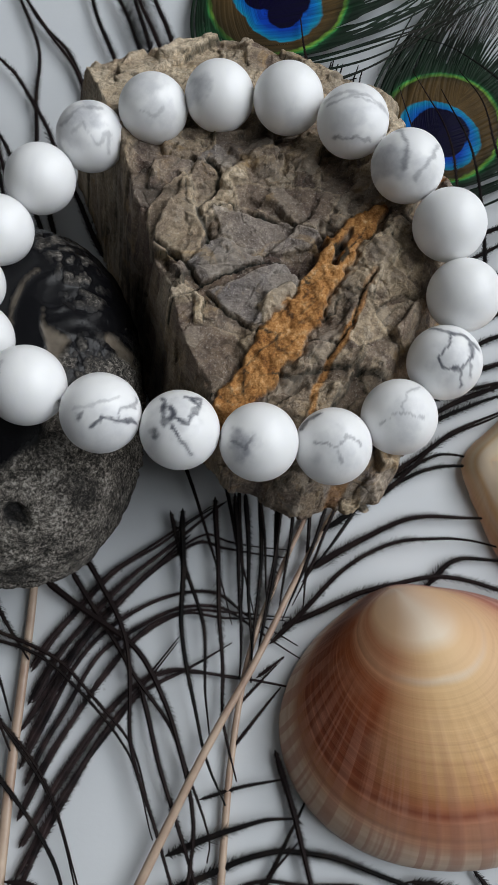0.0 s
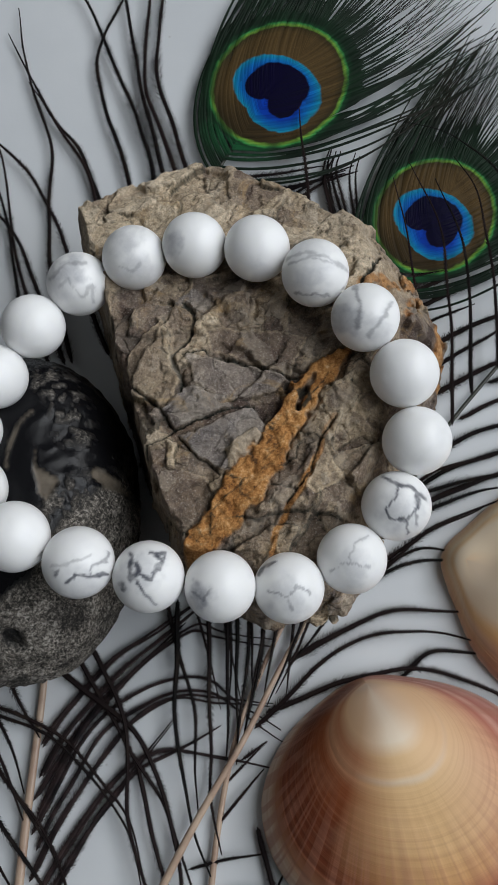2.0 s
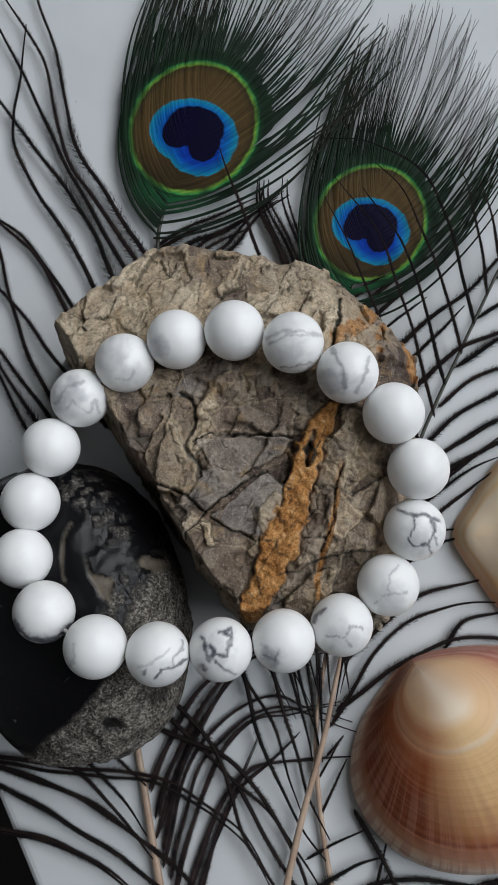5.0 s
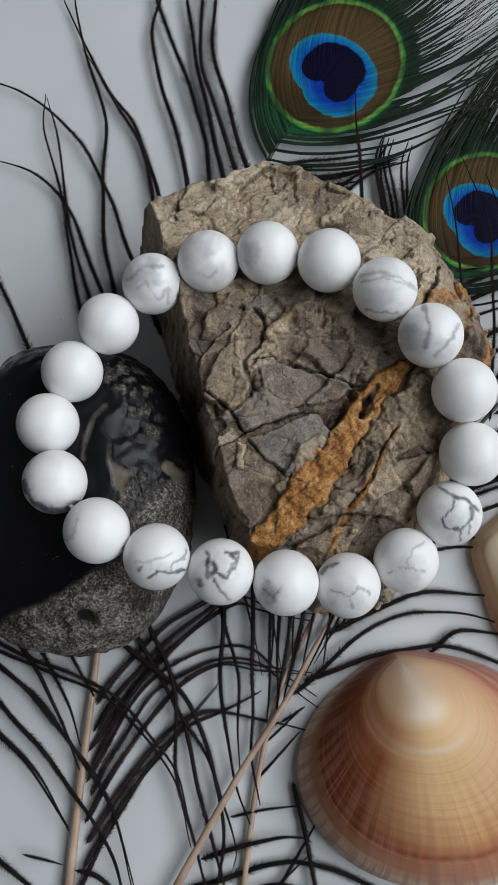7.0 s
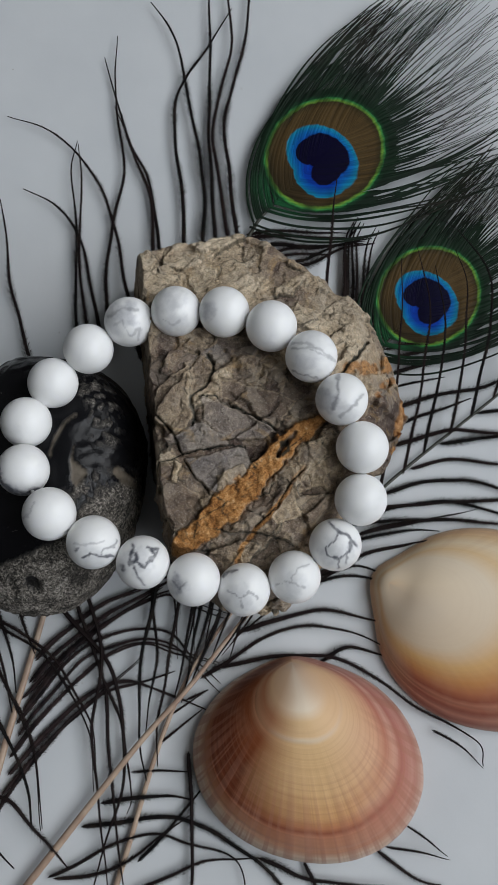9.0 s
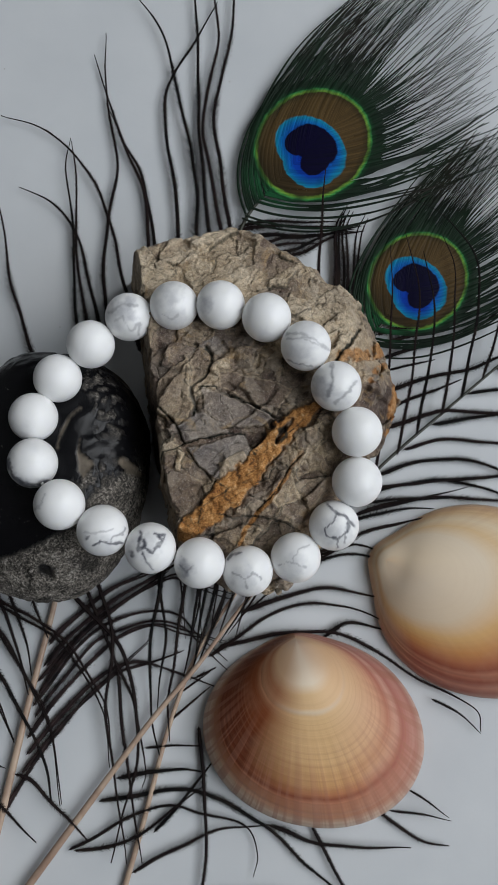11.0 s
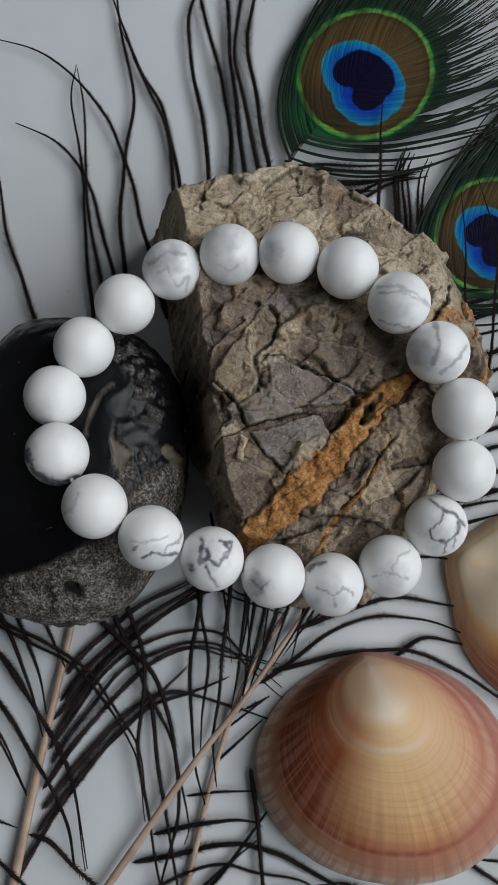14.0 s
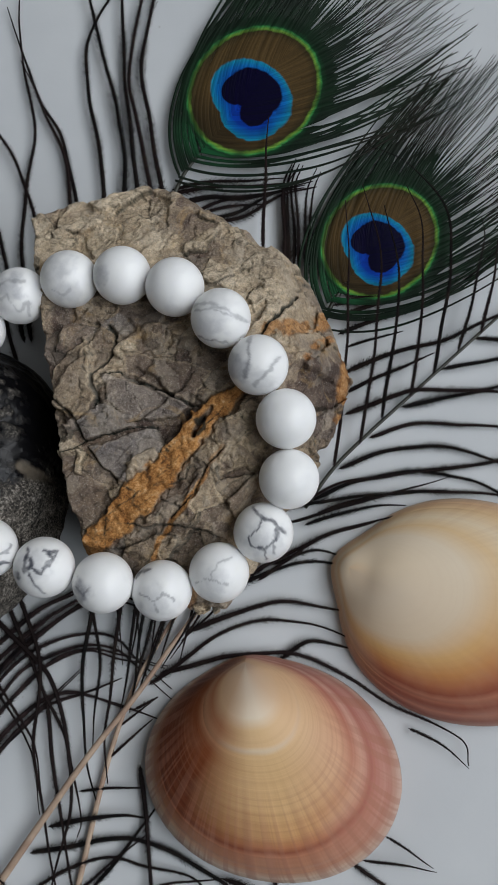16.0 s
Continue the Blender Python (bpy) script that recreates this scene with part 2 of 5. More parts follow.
def eye_material():
    """Peacock eye: pigment zones round the eye's centre, in the vane's own coordinates (millimetre units)."""
    m = Mat("peacock_eye_vane", 0.5, 0.0, 0.07)
    mm = m.node("VectorMath")
    mm.operation = "SCALE"
    mm.inputs["Scale"].default_value = 1000
    m.link(m.coords(), mm.inputs[0])
    wob = m.node("TexNoise")
    wob.inputs["Scale"].default_value = 0.5
    m.link(mm.outputs[0], wob.inputs["Vector"])
    add = m.node("VectorMath")
    add.operation = "MULTIPLY_ADD"
    m.link(wob.outputs["Color"], add.inputs[0])
    add.inputs[1].default_value = (0.9, 0.9, 0)
    m.link(mm.outputs[0], add.inputs[2])

    def zone(x, y, rx, ry):
        n = m.node("Mapping")
        n.vector_type = "TEXTURE"
        n.inputs["Location"].default_value = (x + 0.45, y + 0.45, 0)
        n.inputs["Scale"].default_value = (rx, ry, 1000)
        m.link(add.outputs[0], n.inputs["Vector"])
        length = m.node("VectorMath")
        length.operation = "LENGTH"
        m.link(n.outputs[0], length.inputs[0])
        return length.outputs["Value"]

    outer = zone(-0.3, -1.2, 15.2, 16.8)
    blue = m.math("MINIMUM", zone(0.2, -2.6, 10.3, 8.0), zone(2.6, -5.6, 7.6, 6.6))
    heart = m.math("MINIMUM", zone(0.3, -1.2, 6.6, 4.9), m.math("MINIMUM", zone(-3.3, -3.4, 3.4, 3.9), zone(3.4, -4.0, 3.5, 4.7)))
    streak = m.noise(mm.outputs[0], 1.6, 3)
    ring = m.ramp(m.math("MULTIPLY", outer, 0.5), [
        (0.0, (0.125, 0.076, 0.030)), (0.40, (0.098, 0.062, 0.024)), (0.445, (0.050, 0.038, 0.016)), (0.462, (0.20, 0.40, 0.055)),
        (0.480, (0.055, 0.32, 0.08)), (0.490, (0.012, 0.060, 0.024)), (0.52, (0.010, 0.022, 0.013)), (0.72, (0.014, 0.024, 0.017)), (1.0, (0.034, 0.031, 0.024))])
    col = m.mix(m.grey(streak, 0.4, 0.75, 0.0, 0.55), ring, m.mix(0.35, ring, (0.02, 0.02, 0.015)))
    col = m.mix(m.math("MULTIPLY", m.grey(m.noise(mm.outputs[0], 0.11, 2), 0.42, 0.58, 0.75, 0.0), m.grey(outer, 0.88, 0.92)), col, (0.014, 0.034, 0.018))
    low = m.math("MULTIPLY", m.grey(zone(0, -14, 13, 9), 0.3, 1.0, 0.65, 0.0), m.grey(outer, 0.86, 0.92, 1.0, 0.0))
    col = m.mix(low, col, (0.030, 0.022, 0.012))
    sea = m.ramp(blue, [(0.0, (0.004, 0.02, 0.32)), (0.60, (0.004, 0.055, 0.42)), (0.82, (0.005, 0.16, 0.50)), (0.97, (0.010, 0.26, 0.42))])
    col = m.mix(m.grey(blue, 0.97, 1.02, 1.0, 0.0), col, sea)
    col = m.mix(m.grey(heart, 0.97, 1.05, 1.0, 0.0), col, (0.003, 0.002, 0.022))
    base = m.math("MULTIPLY", m.grey(zone(0, -17.5, 10, 5.5), 0.3, 1.0, 0.6, 0.0), m.grey(outer, 0.99, 1.02))
    col = m.mix(base, col, (0.02, 0.15, 0.055))
    # darkens each barb toward its edges: shade of the gaps, painted into the colour
    col = m.mix(m.grey(m.attr("strand"), 0.0, 1.0, 0.72, 0.0), col, m.mix(0.12, (0.004, 0.005, 0.004), col))
    m.colour(col)
    return m.m


M_EYE = eye_material()


def shell_material(name, rings, flank, side, edge_ticks, growth_lines, far_flank=None, far_side=None):
    """Glossy shell; UV: x across the fan, y from the beak to the rim."""
    m = Mat(name, 0.36, spec=0.13)
    uv = m.node("UVMap").outputs[0]
    sep = m.node("SeparateXYZ")
    m.link(uv, sep.inputs[0])
    across, growth = sep.outputs[0], sep.outputs[1]
    c = m.coords()
    wob = m.math("MULTIPLY", m.math("SUBTRACT", m.noise(c, 60, 3), 0.5), 0.06)
    g = m.math("ADD", growth, wob)
    fine = m.node("TexNoise")
    fine.noise_dimensions = "1D"
    fine.inputs["Scale"].default_value = 45
    fine.inputs["Detail"].default_value = 5
    m.link(growth, fine.inputs["W"])
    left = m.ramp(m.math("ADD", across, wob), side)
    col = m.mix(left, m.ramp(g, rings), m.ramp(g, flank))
    if far_flank:
        col = m.mix(m.ramp(m.math("ADD", across, wob), far_side), col, m.ramp(g, far_flank))
    lines = m.math("MULTIPLY", m.grey(fine.outputs["Fac"], 0.45, 0.66, 0.0, growth_lines), m.grey(growth, 0.2, 0.5))
    col = m.mix(lines, col, m.mix(0.5, col, (0.40, 0.17, 0.09)))
    ray = m.node("TexNoise")
    ray.noise_dimensions = "1D"
    ray.inputs["Scale"].default_value = 110
    ray.inputs["Detail"].default_value = 2
    m.link(across, ray.inputs["W"])
    tick = m.math("MULTIPLY", m.grey(ray.outputs["Fac"], 0.48, 0.56), m.grey(growth, 0.45, 0.92, 0.0, edge_ticks))
    col = m.mix(tick, col, (0.40, 0.18, 0.12))
    col = m.mix(m.grey(m.noise(c, 140, 4), 0.5, 0.75, 0.0, 0.10), col, (0.66, 0.50, 0.36))
    m.colour(col)
    relief = m.math("ADD", fine.outputs["Fac"], m.math("MULTIPLY", ray.outputs["Fac"], 0.9))
    m.bump(m.math("MULTIPLY", relief, m.grey(growth, 0.15, 0.5)), 0.00012, growth_lines)
    return m.m


M_SHELL_A = shell_material("clam_shell_banded", [
    (0.0, (0.74, 0.58, 0.45)), (0.20, (0.80, 0.67, 0.52)), (0.255, (0.74, 0.50, 0.27)), (0.325, (0.75, 0.50, 0.27)), (0.345, (0.80, 0.64, 0.46)), (0.365, (0.74, 0.49, 0.25)),
    (0.58, (0.74, 0.47, 0.23)), (0.70, (0.66, 0.36, 0.16)), (0.755, (0.50, 0.20, 0.10)), (0.775, (0.34, 0.11, 0.065)), (0.80, (0.50, 0.22, 0.13)), (0.90, (0.52, 0.26, 0.16)), (0.94, (0.68, 0.50, 0.37)), (1.0, (0.66, 0.52, 0.40))],
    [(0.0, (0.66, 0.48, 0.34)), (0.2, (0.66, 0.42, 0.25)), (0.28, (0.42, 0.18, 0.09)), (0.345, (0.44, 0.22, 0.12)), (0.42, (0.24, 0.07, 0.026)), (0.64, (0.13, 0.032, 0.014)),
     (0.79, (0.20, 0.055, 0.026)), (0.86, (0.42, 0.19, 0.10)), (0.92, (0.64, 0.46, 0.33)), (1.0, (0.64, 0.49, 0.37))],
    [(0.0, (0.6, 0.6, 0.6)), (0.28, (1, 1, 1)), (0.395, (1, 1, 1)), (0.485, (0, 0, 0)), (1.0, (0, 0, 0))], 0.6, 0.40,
    [(0.0, (0.70, 0.50, 0.36)), (0.25, (0.72, 0.47, 0.28)), (0.40, (0.72, 0.46, 0.27)), (0.58, (0.64, 0.34, 0.22)), (0.66, (0.46, 0.17, 0.13)), (0.72, (0.60, 0.34, 0.27)), (0.78, (0.42, 0.16, 0.13)), (0.86, (0.52, 0.26, 0.22)), (0.92, (0.42, 0.18, 0.14)), (1.0, (0.58, 0.38, 0.30))],
    [(0.0, (0, 0, 0)), (0.52, (0, 0, 0)), (0.60, (0.8, 0.8, 0.8)), (0.66, (1, 1, 1)), (1.0, (1, 1, 1))])
M_SHELL_B = shell_material("clam_shell_cream", [
    (0.0, (0.80, 0.60, 0.40)), (0.10, (0.82, 0.67, 0.49)), (0.45, (0.82, 0.69, 0.53)), (0.60, (0.78, 0.56, 0.32)), (0.72, (0.80, 0.65, 0.46)), (0.84, (0.74, 0.52, 0.30)), (0.93, (0.68, 0.44, 0.26)), (1.0, (0.68, 0.48, 0.33))],
    [(0.0, (0.70, 0.55, 0.40)), (0.18, (0.73, 0.60, 0.46)), (0.42, (0.73, 0.58, 0.42)), (0.54, (0.70, 0.42, 0.18)), (0.64, (0.58, 0.27, 0.10)), (0.72, (0.44, 0.16, 0.08)), (0.77, (0.30, 0.09, 0.055)), (0.80, (0.46, 0.19, 0.12)), (0.86, (0.30, 0.095, 0.065)), (0.91, (0.46, 0.20, 0.14)), (0.95, (0.32, 0.11, 0.08)), (1.0, (0.48, 0.26, 0.19))],
    [(0.0, (0, 0, 0)), (0.26, (0.1, 0.1, 0.1)), (0.35, (1, 1, 1)), (0.46, (1, 1, 1)), (0.56, (0, 0, 0)), (1.0, (0, 0, 0))], 0.12, 0.07)


# ---- mesh helpers ----
def mesh_of(name, verts, faces, material, smooth=True):
    me = bpy.data.meshes.new(name)
    me.from_pydata([tuple(v) for v in verts], [], [tuple(f) for f in faces])
    me.materials.append(material.m if isinstance(material, Mat) else material)
    if smooth:
        me.polygons.foreach_set("use_smooth", [True] * len(me.polygons))
    me.update()
    return me


def child(name, me, parent, label=""):
    ob = new(name, me)
    ob.parent = parent
    if label:
        tagged(ob, label)
    return ob


def part(name, bm, material, parent, label=""):
    me = bpy.data.meshes.new(name)
    bm.to_mesh(me)
    bm.free()
    me.materials.append(material.m if isinstance(material, Mat) else material)
    return child(name, me, parent, label)


def box(name, lo, hi, material, kind="structure", label="", category=""):
    bm = bmesh.new()
    bmesh.ops.create_cube(bm, size=1.0)
    for v in bm.verts:
        v.co = Vector([lo[i] + (v.co[i] + 0.5) * (hi[i] - lo[i]) for i in range(3)])
    me = bpy.data.meshes.new(name)
    bm.to_mesh(me)
    bm.free()
    me.materials.append(material.m)
    return tagged(new(name, me), label, category, kind=kind)


def smooth_path(points, step):
    """Catmull-Rom through the points, resampled at even steps; points are rows of x, y, z in mm."""
    p = np.array(points, float)
    p = np.vstack([2 * p[0] - p[1], p, 2 * p[-1] - p[-2]])
    out = []
    for i in range(1, len(p) - 2):
        u = np.linspace(0, 1, 24, endpoint=False)[:, None]
        a, b, c_, d = p[i - 1], p[i], p[i + 1], p[i + 2]
        out.append(0.5 * (2 * b + (c_ - a) * u + (2 * a - 5 * b + 4 * c_ - d) * u ** 2 + (3 * b - a - 3 * c_ + d) * u ** 3))
    out.append(p[-2][None])
    q = np.vstack(out)
    s = np.r_[0, np.cumsum(np.linalg.norm(np.diff(q, axis=0), axis=1))]
    n = max(4, int(s[-1] / step))
    w = np.linspace(0, s[-1], n)
    return np.stack([np.interp(w, s, q[:, k]) for k in range(3)], 1), s[-1]


def tube(path, r0, r1, sides=6, flat=1.0):
    n = len(path)
    tan = np.gradient(path, axis=0)
    tan /= np.linalg.norm(tan, axis=1)[:, None] + 1e-9
    side = np.cross(tan, (0, 0, 1.0))
    side /= np.linalg.norm(side, axis=1)[:, None] + 1e-9
    up = np.cross(side, tan)
    r = np.linspace(r0, r1, n)[:, None]
    verts = []
    for k in range(sides):
        a = 2 * math.pi * k / sides
        verts.append(path + r * (math.cos(a) * side + flat * math.sin(a) * up))
    verts = np.stack(verts, 1).reshape(-1, 3)
    faces = [(i * sides + k, i * sides + (k + 1) % sides, (i + 1) * sides + (k + 1) % sides, (i + 1) * sides + k) for i in range(n - 1) for k in range(sides)]
    faces += [tuple(range(sides))[::-1], tuple(range((n - 1) * sides, n * sides))]
    return verts, faces


def barb_mesh(name, path, width, fuzz, material, rng, taper=0.25):
    """One feather barb: a thin tapering strand with small barbules down both sides."""
    n = len(path)
    width, fuzz = width * 1.12, fuzz * 0.88
    if n < 36:
        width, fuzz = width * 0.6, fuzz * 0.6
    verts, faces = tube(path, width * 0.5, width * 0.5 * taper, 5, 0.8)
    first = min(8, n // 3)
    shrink = np.repeat(np.clip(0.25 + np.arange(n) / first, 0, 1), 5)[:, None]
    verts = np.repeat(path, 5, 0) + (verts - np.repeat(path, 5, 0)) * shrink
    verts = list(verts)
    tan = np.gradient(path, axis=0)
    tan /= np.linalg.norm(tan, axis=1)[:, None] + 1e-9
    side = np.cross(tan, (0, 0, 1.0))
    side /= np.linalg.norm(side, axis=1)[:, None] + 1e-9
    clump = 1.0 + 0.3 * np.sin(np.arange(n) * 0.13 + rng.uniform(0, 6))
    for i in range(1, n - 1):
        fade = min(1.0, 1.9 * (1 - i / n), 0.3 + i / first) * clump[i]
        core = width * 0.5 * (1 - (1 - taper) * i / n)
        for s in (-1, 1):
            for h in (0.0, 0.33, 0.66):
                length = fuzz * fade * rng.uniform(0.5, 1.5)
                p = path[i] + h * (path[i + 1] - path[i])
                tip = p + side[i] * s * (core + length * 0.5) + tan[i] * length * rng.uniform(0.6, 1.1) + np.array((0, 0, rng.uniform(-0.2, 0.3) * length))
                k = len(verts)
                verts += [p - tan[i] * 0.11, p + tan[i] * 0.11, tip]
                faces.append((k, k + 1, k + 2))
    return mesh_of(name, np.array(verts) * MM, faces, material, False)


# ---- structure: tabletop, and an unseen plain room added to bounce light ----
def build_board():
    """The white board: its left edge runs slightly askew; rounded edges."""
    bm = bmesh.new()
    outline = [(-0.0610 - 0.217 * (0.70 - 0.0036), 0.70), (0.54, 0.70), (0.54, -0.50), (-0.0610 - 0.217 * (-0.50 - 0.0036), -0.50)]
    face = bm.faces.new([bm.verts.new((x, y, -0.018)) for x, y in reversed(outline)])
    up = bmesh.ops.extrude_face_region(bm, geom=[face])
    bmesh.ops.translate(bm, verts=[v for v in up["geom"] if isinstance(v, bmesh.types.BMVert)], vec=(0, 0, 0.018))
    bmesh.ops.recalc_face_normals(bm, faces=bm.faces)
    bmesh.ops.bevel(bm, geom=list(bm.edges), offset=0.0022, segments=4, affect="EDGES", profile=0.5)
    me = bpy.data.meshes.new("tabletop")
    bm.to_mesh(me)
    bm.free()
    me.materials.append(M_TABLE.m)
    return tagged(new("tabletop", me), "smooth white tabletop with a rounded edge", "table", kind="structure")


build_board()
box("floor", (-1.05, -2.5, -0.80), (0.66, 2.5, -0.75), M_FLOOR, label="very dark wooden floor", category="floor")
box("ceiling", (-1.05, -2.5, 1.9), (0.66, 2.5, 1.95), M_WALL, label="unseen plain ceiling, added to bounce light", category="ceiling")
# added west wall stands close in, to bounce fill onto the left sides
box("wall_west", (-1.05, -2.5, -0.75), (-1.0, 2.5, 1.9), M_WALL, label="unseen plain wall, added to bounce light", category="wall")
box("wall_north", (-1.0, 2.5, -0.75), (0.66, 2.55, 1.9), M_WALL, label="unseen plain wall, added to bounce light", category="wall")
box("wall_south", (-1.0, -2.55, -0.75), (0.66, -2.5, 1.9), M_WALL, label="unseen plain wall, added to bounce light", category="wall")
wy0, wy1, wz0, wz1 = WINDOW[1] - 0.55, WINDOW[1] + 0.55, WINDOW[2] - 0.55, WINDOW[2] + 0.55
east = tagged(new("wall_east"), "unseen plain wall with a window opening, added to frame the light", "wall", kind="structure")
for lo, hi in (((0.56, -2.5, -0.75), (0.66, wy0, 1.9)), ((0.56, wy1, -0.75), (0.66, 2.5, 1.9)), ((0.56, wy0, -0.75), (0.66, wy1, wz0)), ((0.56, wy0, wz1), (0.66, wy1, 1.9))):
    ob = box("wall_panel", lo, hi, M_WALL, kind="")
    ob.parent = east


# ---- relief helpers ----
def hash2(i, j, seed):
    v = np.sin(i * 127.1 + j * 311.7 + seed * 74.7) * 43758.5453
    return v - np.floor(v)


def value_noise(x, y, seed):
    i, j = np.floor(x), np.floor(y)
    u, v = x - i, y - j
    u, v = u * u * (3 - 2 * u), v * v * (3 - 2 * v)
    a, b, c_, d = hash2(i, j, seed), hash2(i + 1, j, seed), hash2(i, j + 1, seed), hash2(i + 1, j + 1, seed)
    return (a * (1 - u) + b * u) * (1 - v) + (c_ * (1 - u) + d * u) * v


def fbm(x, y, seed, octaves=4):
    total, amp = 0, 0.5
    for k in range(octaves):
        total = total + amp * (value_noise(x, y, seed + k) - 0.5)
        x, y, amp = x * 2.03, y * 2.03, amp * 0.5
    return total


def cells(x, y, seed):
    """Worley cells: distance to nearest, gap to second nearest, id, and offset from the cell's heart."""
    i0, j0 = np.floor(x), np.floor(y)
    best = np.full(x.shape, 9.0)
    second = best.copy()
    ident, ox, oy = np.zeros(x.shape), np.zeros(x.shape), np.zeros(x.shape)
    for di in (-1, 0, 1):
        for dj in (-1, 0, 1):
            i, j = i0 + di, j0 + dj
            px, py = i + hash2(i, j, seed), j + hash2(i, j, seed + 5)
            d = np.hypot(x - px, y - py)
            near = d < best
            second = np.where(near, best, np.minimum(second, d))
            ident = np.where(near, hash2(i, j, seed + 9), ident)
            ox, oy = np.where(near, x - px, ox), np.where(near, y - py, oy)
            best = np.where(near, d, best)
    return best, second - best, ident, ox, oy


def segment_distance(x, y, ax, ay, bx, by):
    t = np.clip(((x - ax) * (bx - ax) + (y - ay) * (by - ay)) / ((bx - ax) ** 2 + (by - ay) ** 2), 0, 1)
    return np.hypot(x - ax - t * (bx - ax), y - ay - t * (by - ay))


def pairs(flat):
    return list(zip(flat[::2], flat[1::2]))


def line_distance(x, y, flat):
    """Distance to an open line through x, y pairs."""
    pts = pairs(flat)
    return np.minimum.reduce([segment_distance(x, y, *a, *b) for a, b in zip(pts, pts[1:])])


def patch_depth(x, y, flat):
    """Signed distance to a closed outline of x, y pairs, positive inside."""
    pts = pairs(flat)
    inside = np.zeros(x.shape, bool)
    for (ax, ay), (bx, by) in zip(pts, pts[1:] + pts[:1]):
        inside ^= ((ay > y) != (by > y)) & (x < (bx - ax) * (y - ay) / (by - ay + 1e-9) + ax)
    return np.where(inside, 1, -1) * line_distance(x, y, flat + flat[:2])


def ramp01(v, a, b):
    t = np.clip((v - a) / (b - a), 0, 1)
    return t * t * (3 - 2 * t)


def set_attribute(me, name, values):
    a = me.attributes.new(name, "FLOAT", "POINT")
    a.data.foreach_set("value", np.asarray(values, np.float32).ravel())


# ---- the brown rock ----
# each side: a line on the outline, the height at which it runs, and how steeply the rock climbs inwards
ROCK_SIDES = [
    (-3.6, 35, -16.8, 75, 37, 7.0), (-16.5, 75, -23.2, 95, 31, 5.5), (-22, 97, -4, 104, 27, 2.6), (-4, 105, 4, 104.5, 28, 3), (4, 103.5, 19, 97.5, 28, 2.4),
    (17, 98.5, 32, 89, 27, 1.9), (31, 90, 40.5, 74, 23, 1.9), (41, 73, 37.5, 51, 22, 1.9), (38, 53, 28, 35, 21, 2.0), (28.5, 36, 24, 25.5, 19, 2.8),
    (25, 26, 12, 24, 19, 2.0), (14, 24, 0, 29, 21, 2.4), (2, 28, -6, 39, 26, 4.0)]


def build_rock():
    step = 0.21
    xs, ys = np.arange(-38, 56, step), np.arange(12, 120, step)
    X, Y = np.meshgrid(xs, ys, indexing="ij")
    wx, wy = X + 3.0 * fbm(X / 9, Y / 9, 3), Y + 3.0 * fbm(X / 9, Y / 9, 13)
    ex, ey = X + 1.3 * fbm(X / 3.0, Y / 3.0, 23) + 1.6 * fbm(X / 9, Y / 9, 33), Y + 1.3 * fbm(X / 3.0, Y / 3.0, 43) + 1.6 * fbm(X / 9, Y / 9, 53)
    top = np.full(X.shape, 39.2)
    top = np.minimum(top, 39.2 - 0.31 * (wy - 76) - 0.03 * X)
    top = np.minimum(top, 39.0 - 0.52 * (wx - 26))
    top = np.minimum(top, 39.2 - 0.33 * (43 - wy))
    Z = top.copy()
    for ax, ay, bx, by, z0, slope in ROCK_SIDES:
        nx, ny = -(by - ay), bx - ax
        n = math.hypot(nx, ny)
        d = ((ex - ax) * nx + (ey - ay) * ny) / n       # positive outside the line
        Z = np.minimum(Z, z0 - np.where(d < 0, slope, np.where(ax < -1.5 and bx < -5, 6.5, 11.0)) * d)
    side = ramp01(top - Z, 0.3, 3.0)
    # fracture plates at three sizes: each cell a small tilted plateau with a ragged edge
    jx, jy = 1.5 * fbm(X / 2.4, Y / 2.4, 61, 4), 1.5 * fbm(X / 2.4, Y / 2.4, 66, 4)
    u, v = (wx * 0.8 + wy * 0.6) + jx, (wy * 0.8 - wx * 0.6) + jy
    d1, e1, id1, ox, oy = cells(u / 13.0, v / 9.5, 4)
    a1 = id1 * 40
    h = 1.9 * (id1 - 0.5) + 1.8 * (np.cos(a1) * ox + np.sin(a1) * oy)
    d2, e2, id2, ox, oy = cells((u + v * 0.3) / 6.2, (v - 0.2 * u) / 5.0, 14)
    a2 = id2 * 60
    h += 1.3 * (id2 - 0.5) + 1.5 * (np.cos(a2) * ox + np.sin(a2) * oy)
    d3, e3, id3, ox, oy = cells(u / 2.3 + 0.3 * jx, v / 1.7 + 0.3 * jy, 24)
    h += (0.5 * (id3 - 0.5) + 0.7 * (np.cos(id3 * 50) * ox + np.sin(id3 * 50) * oy)) * (0.25 + 0.75 * (id2 > 0.5))
    h += 2.0 * fbm(X / 15, Y / 15, 75, 2)
    layer = 0.62
    flake = layer * np.round((h + 0.5 * fbm(X / 1.8, Y / 1.8, 71, 4)) / layer)
    ledge = np.hypot(*np.gradient(flake, step))
    h = 0.50 * h + 0.55 * flake + 0.34 * fbm(X / 2.2, Y / 2.2, 73, 5) + 0.16 * fbm(X / 0.7, Y / 0.7, 173, 3)
    # cracks at cell borders; the ledge term paints shade at steep flake steps
    crack_and_shade = 0.6 * (1 - ramp01(e1, 0.0, 0.016)) * (id1 > 0.55) + 0.45 * (1 - ramp01(e2, 0.0, 0.02)) * (id2 > 0.75) + 0.6 * ramp01(ledge, 1.2, 2.6) * (fbm(X / 5, Y / 5, 79, 2) > -0.02)
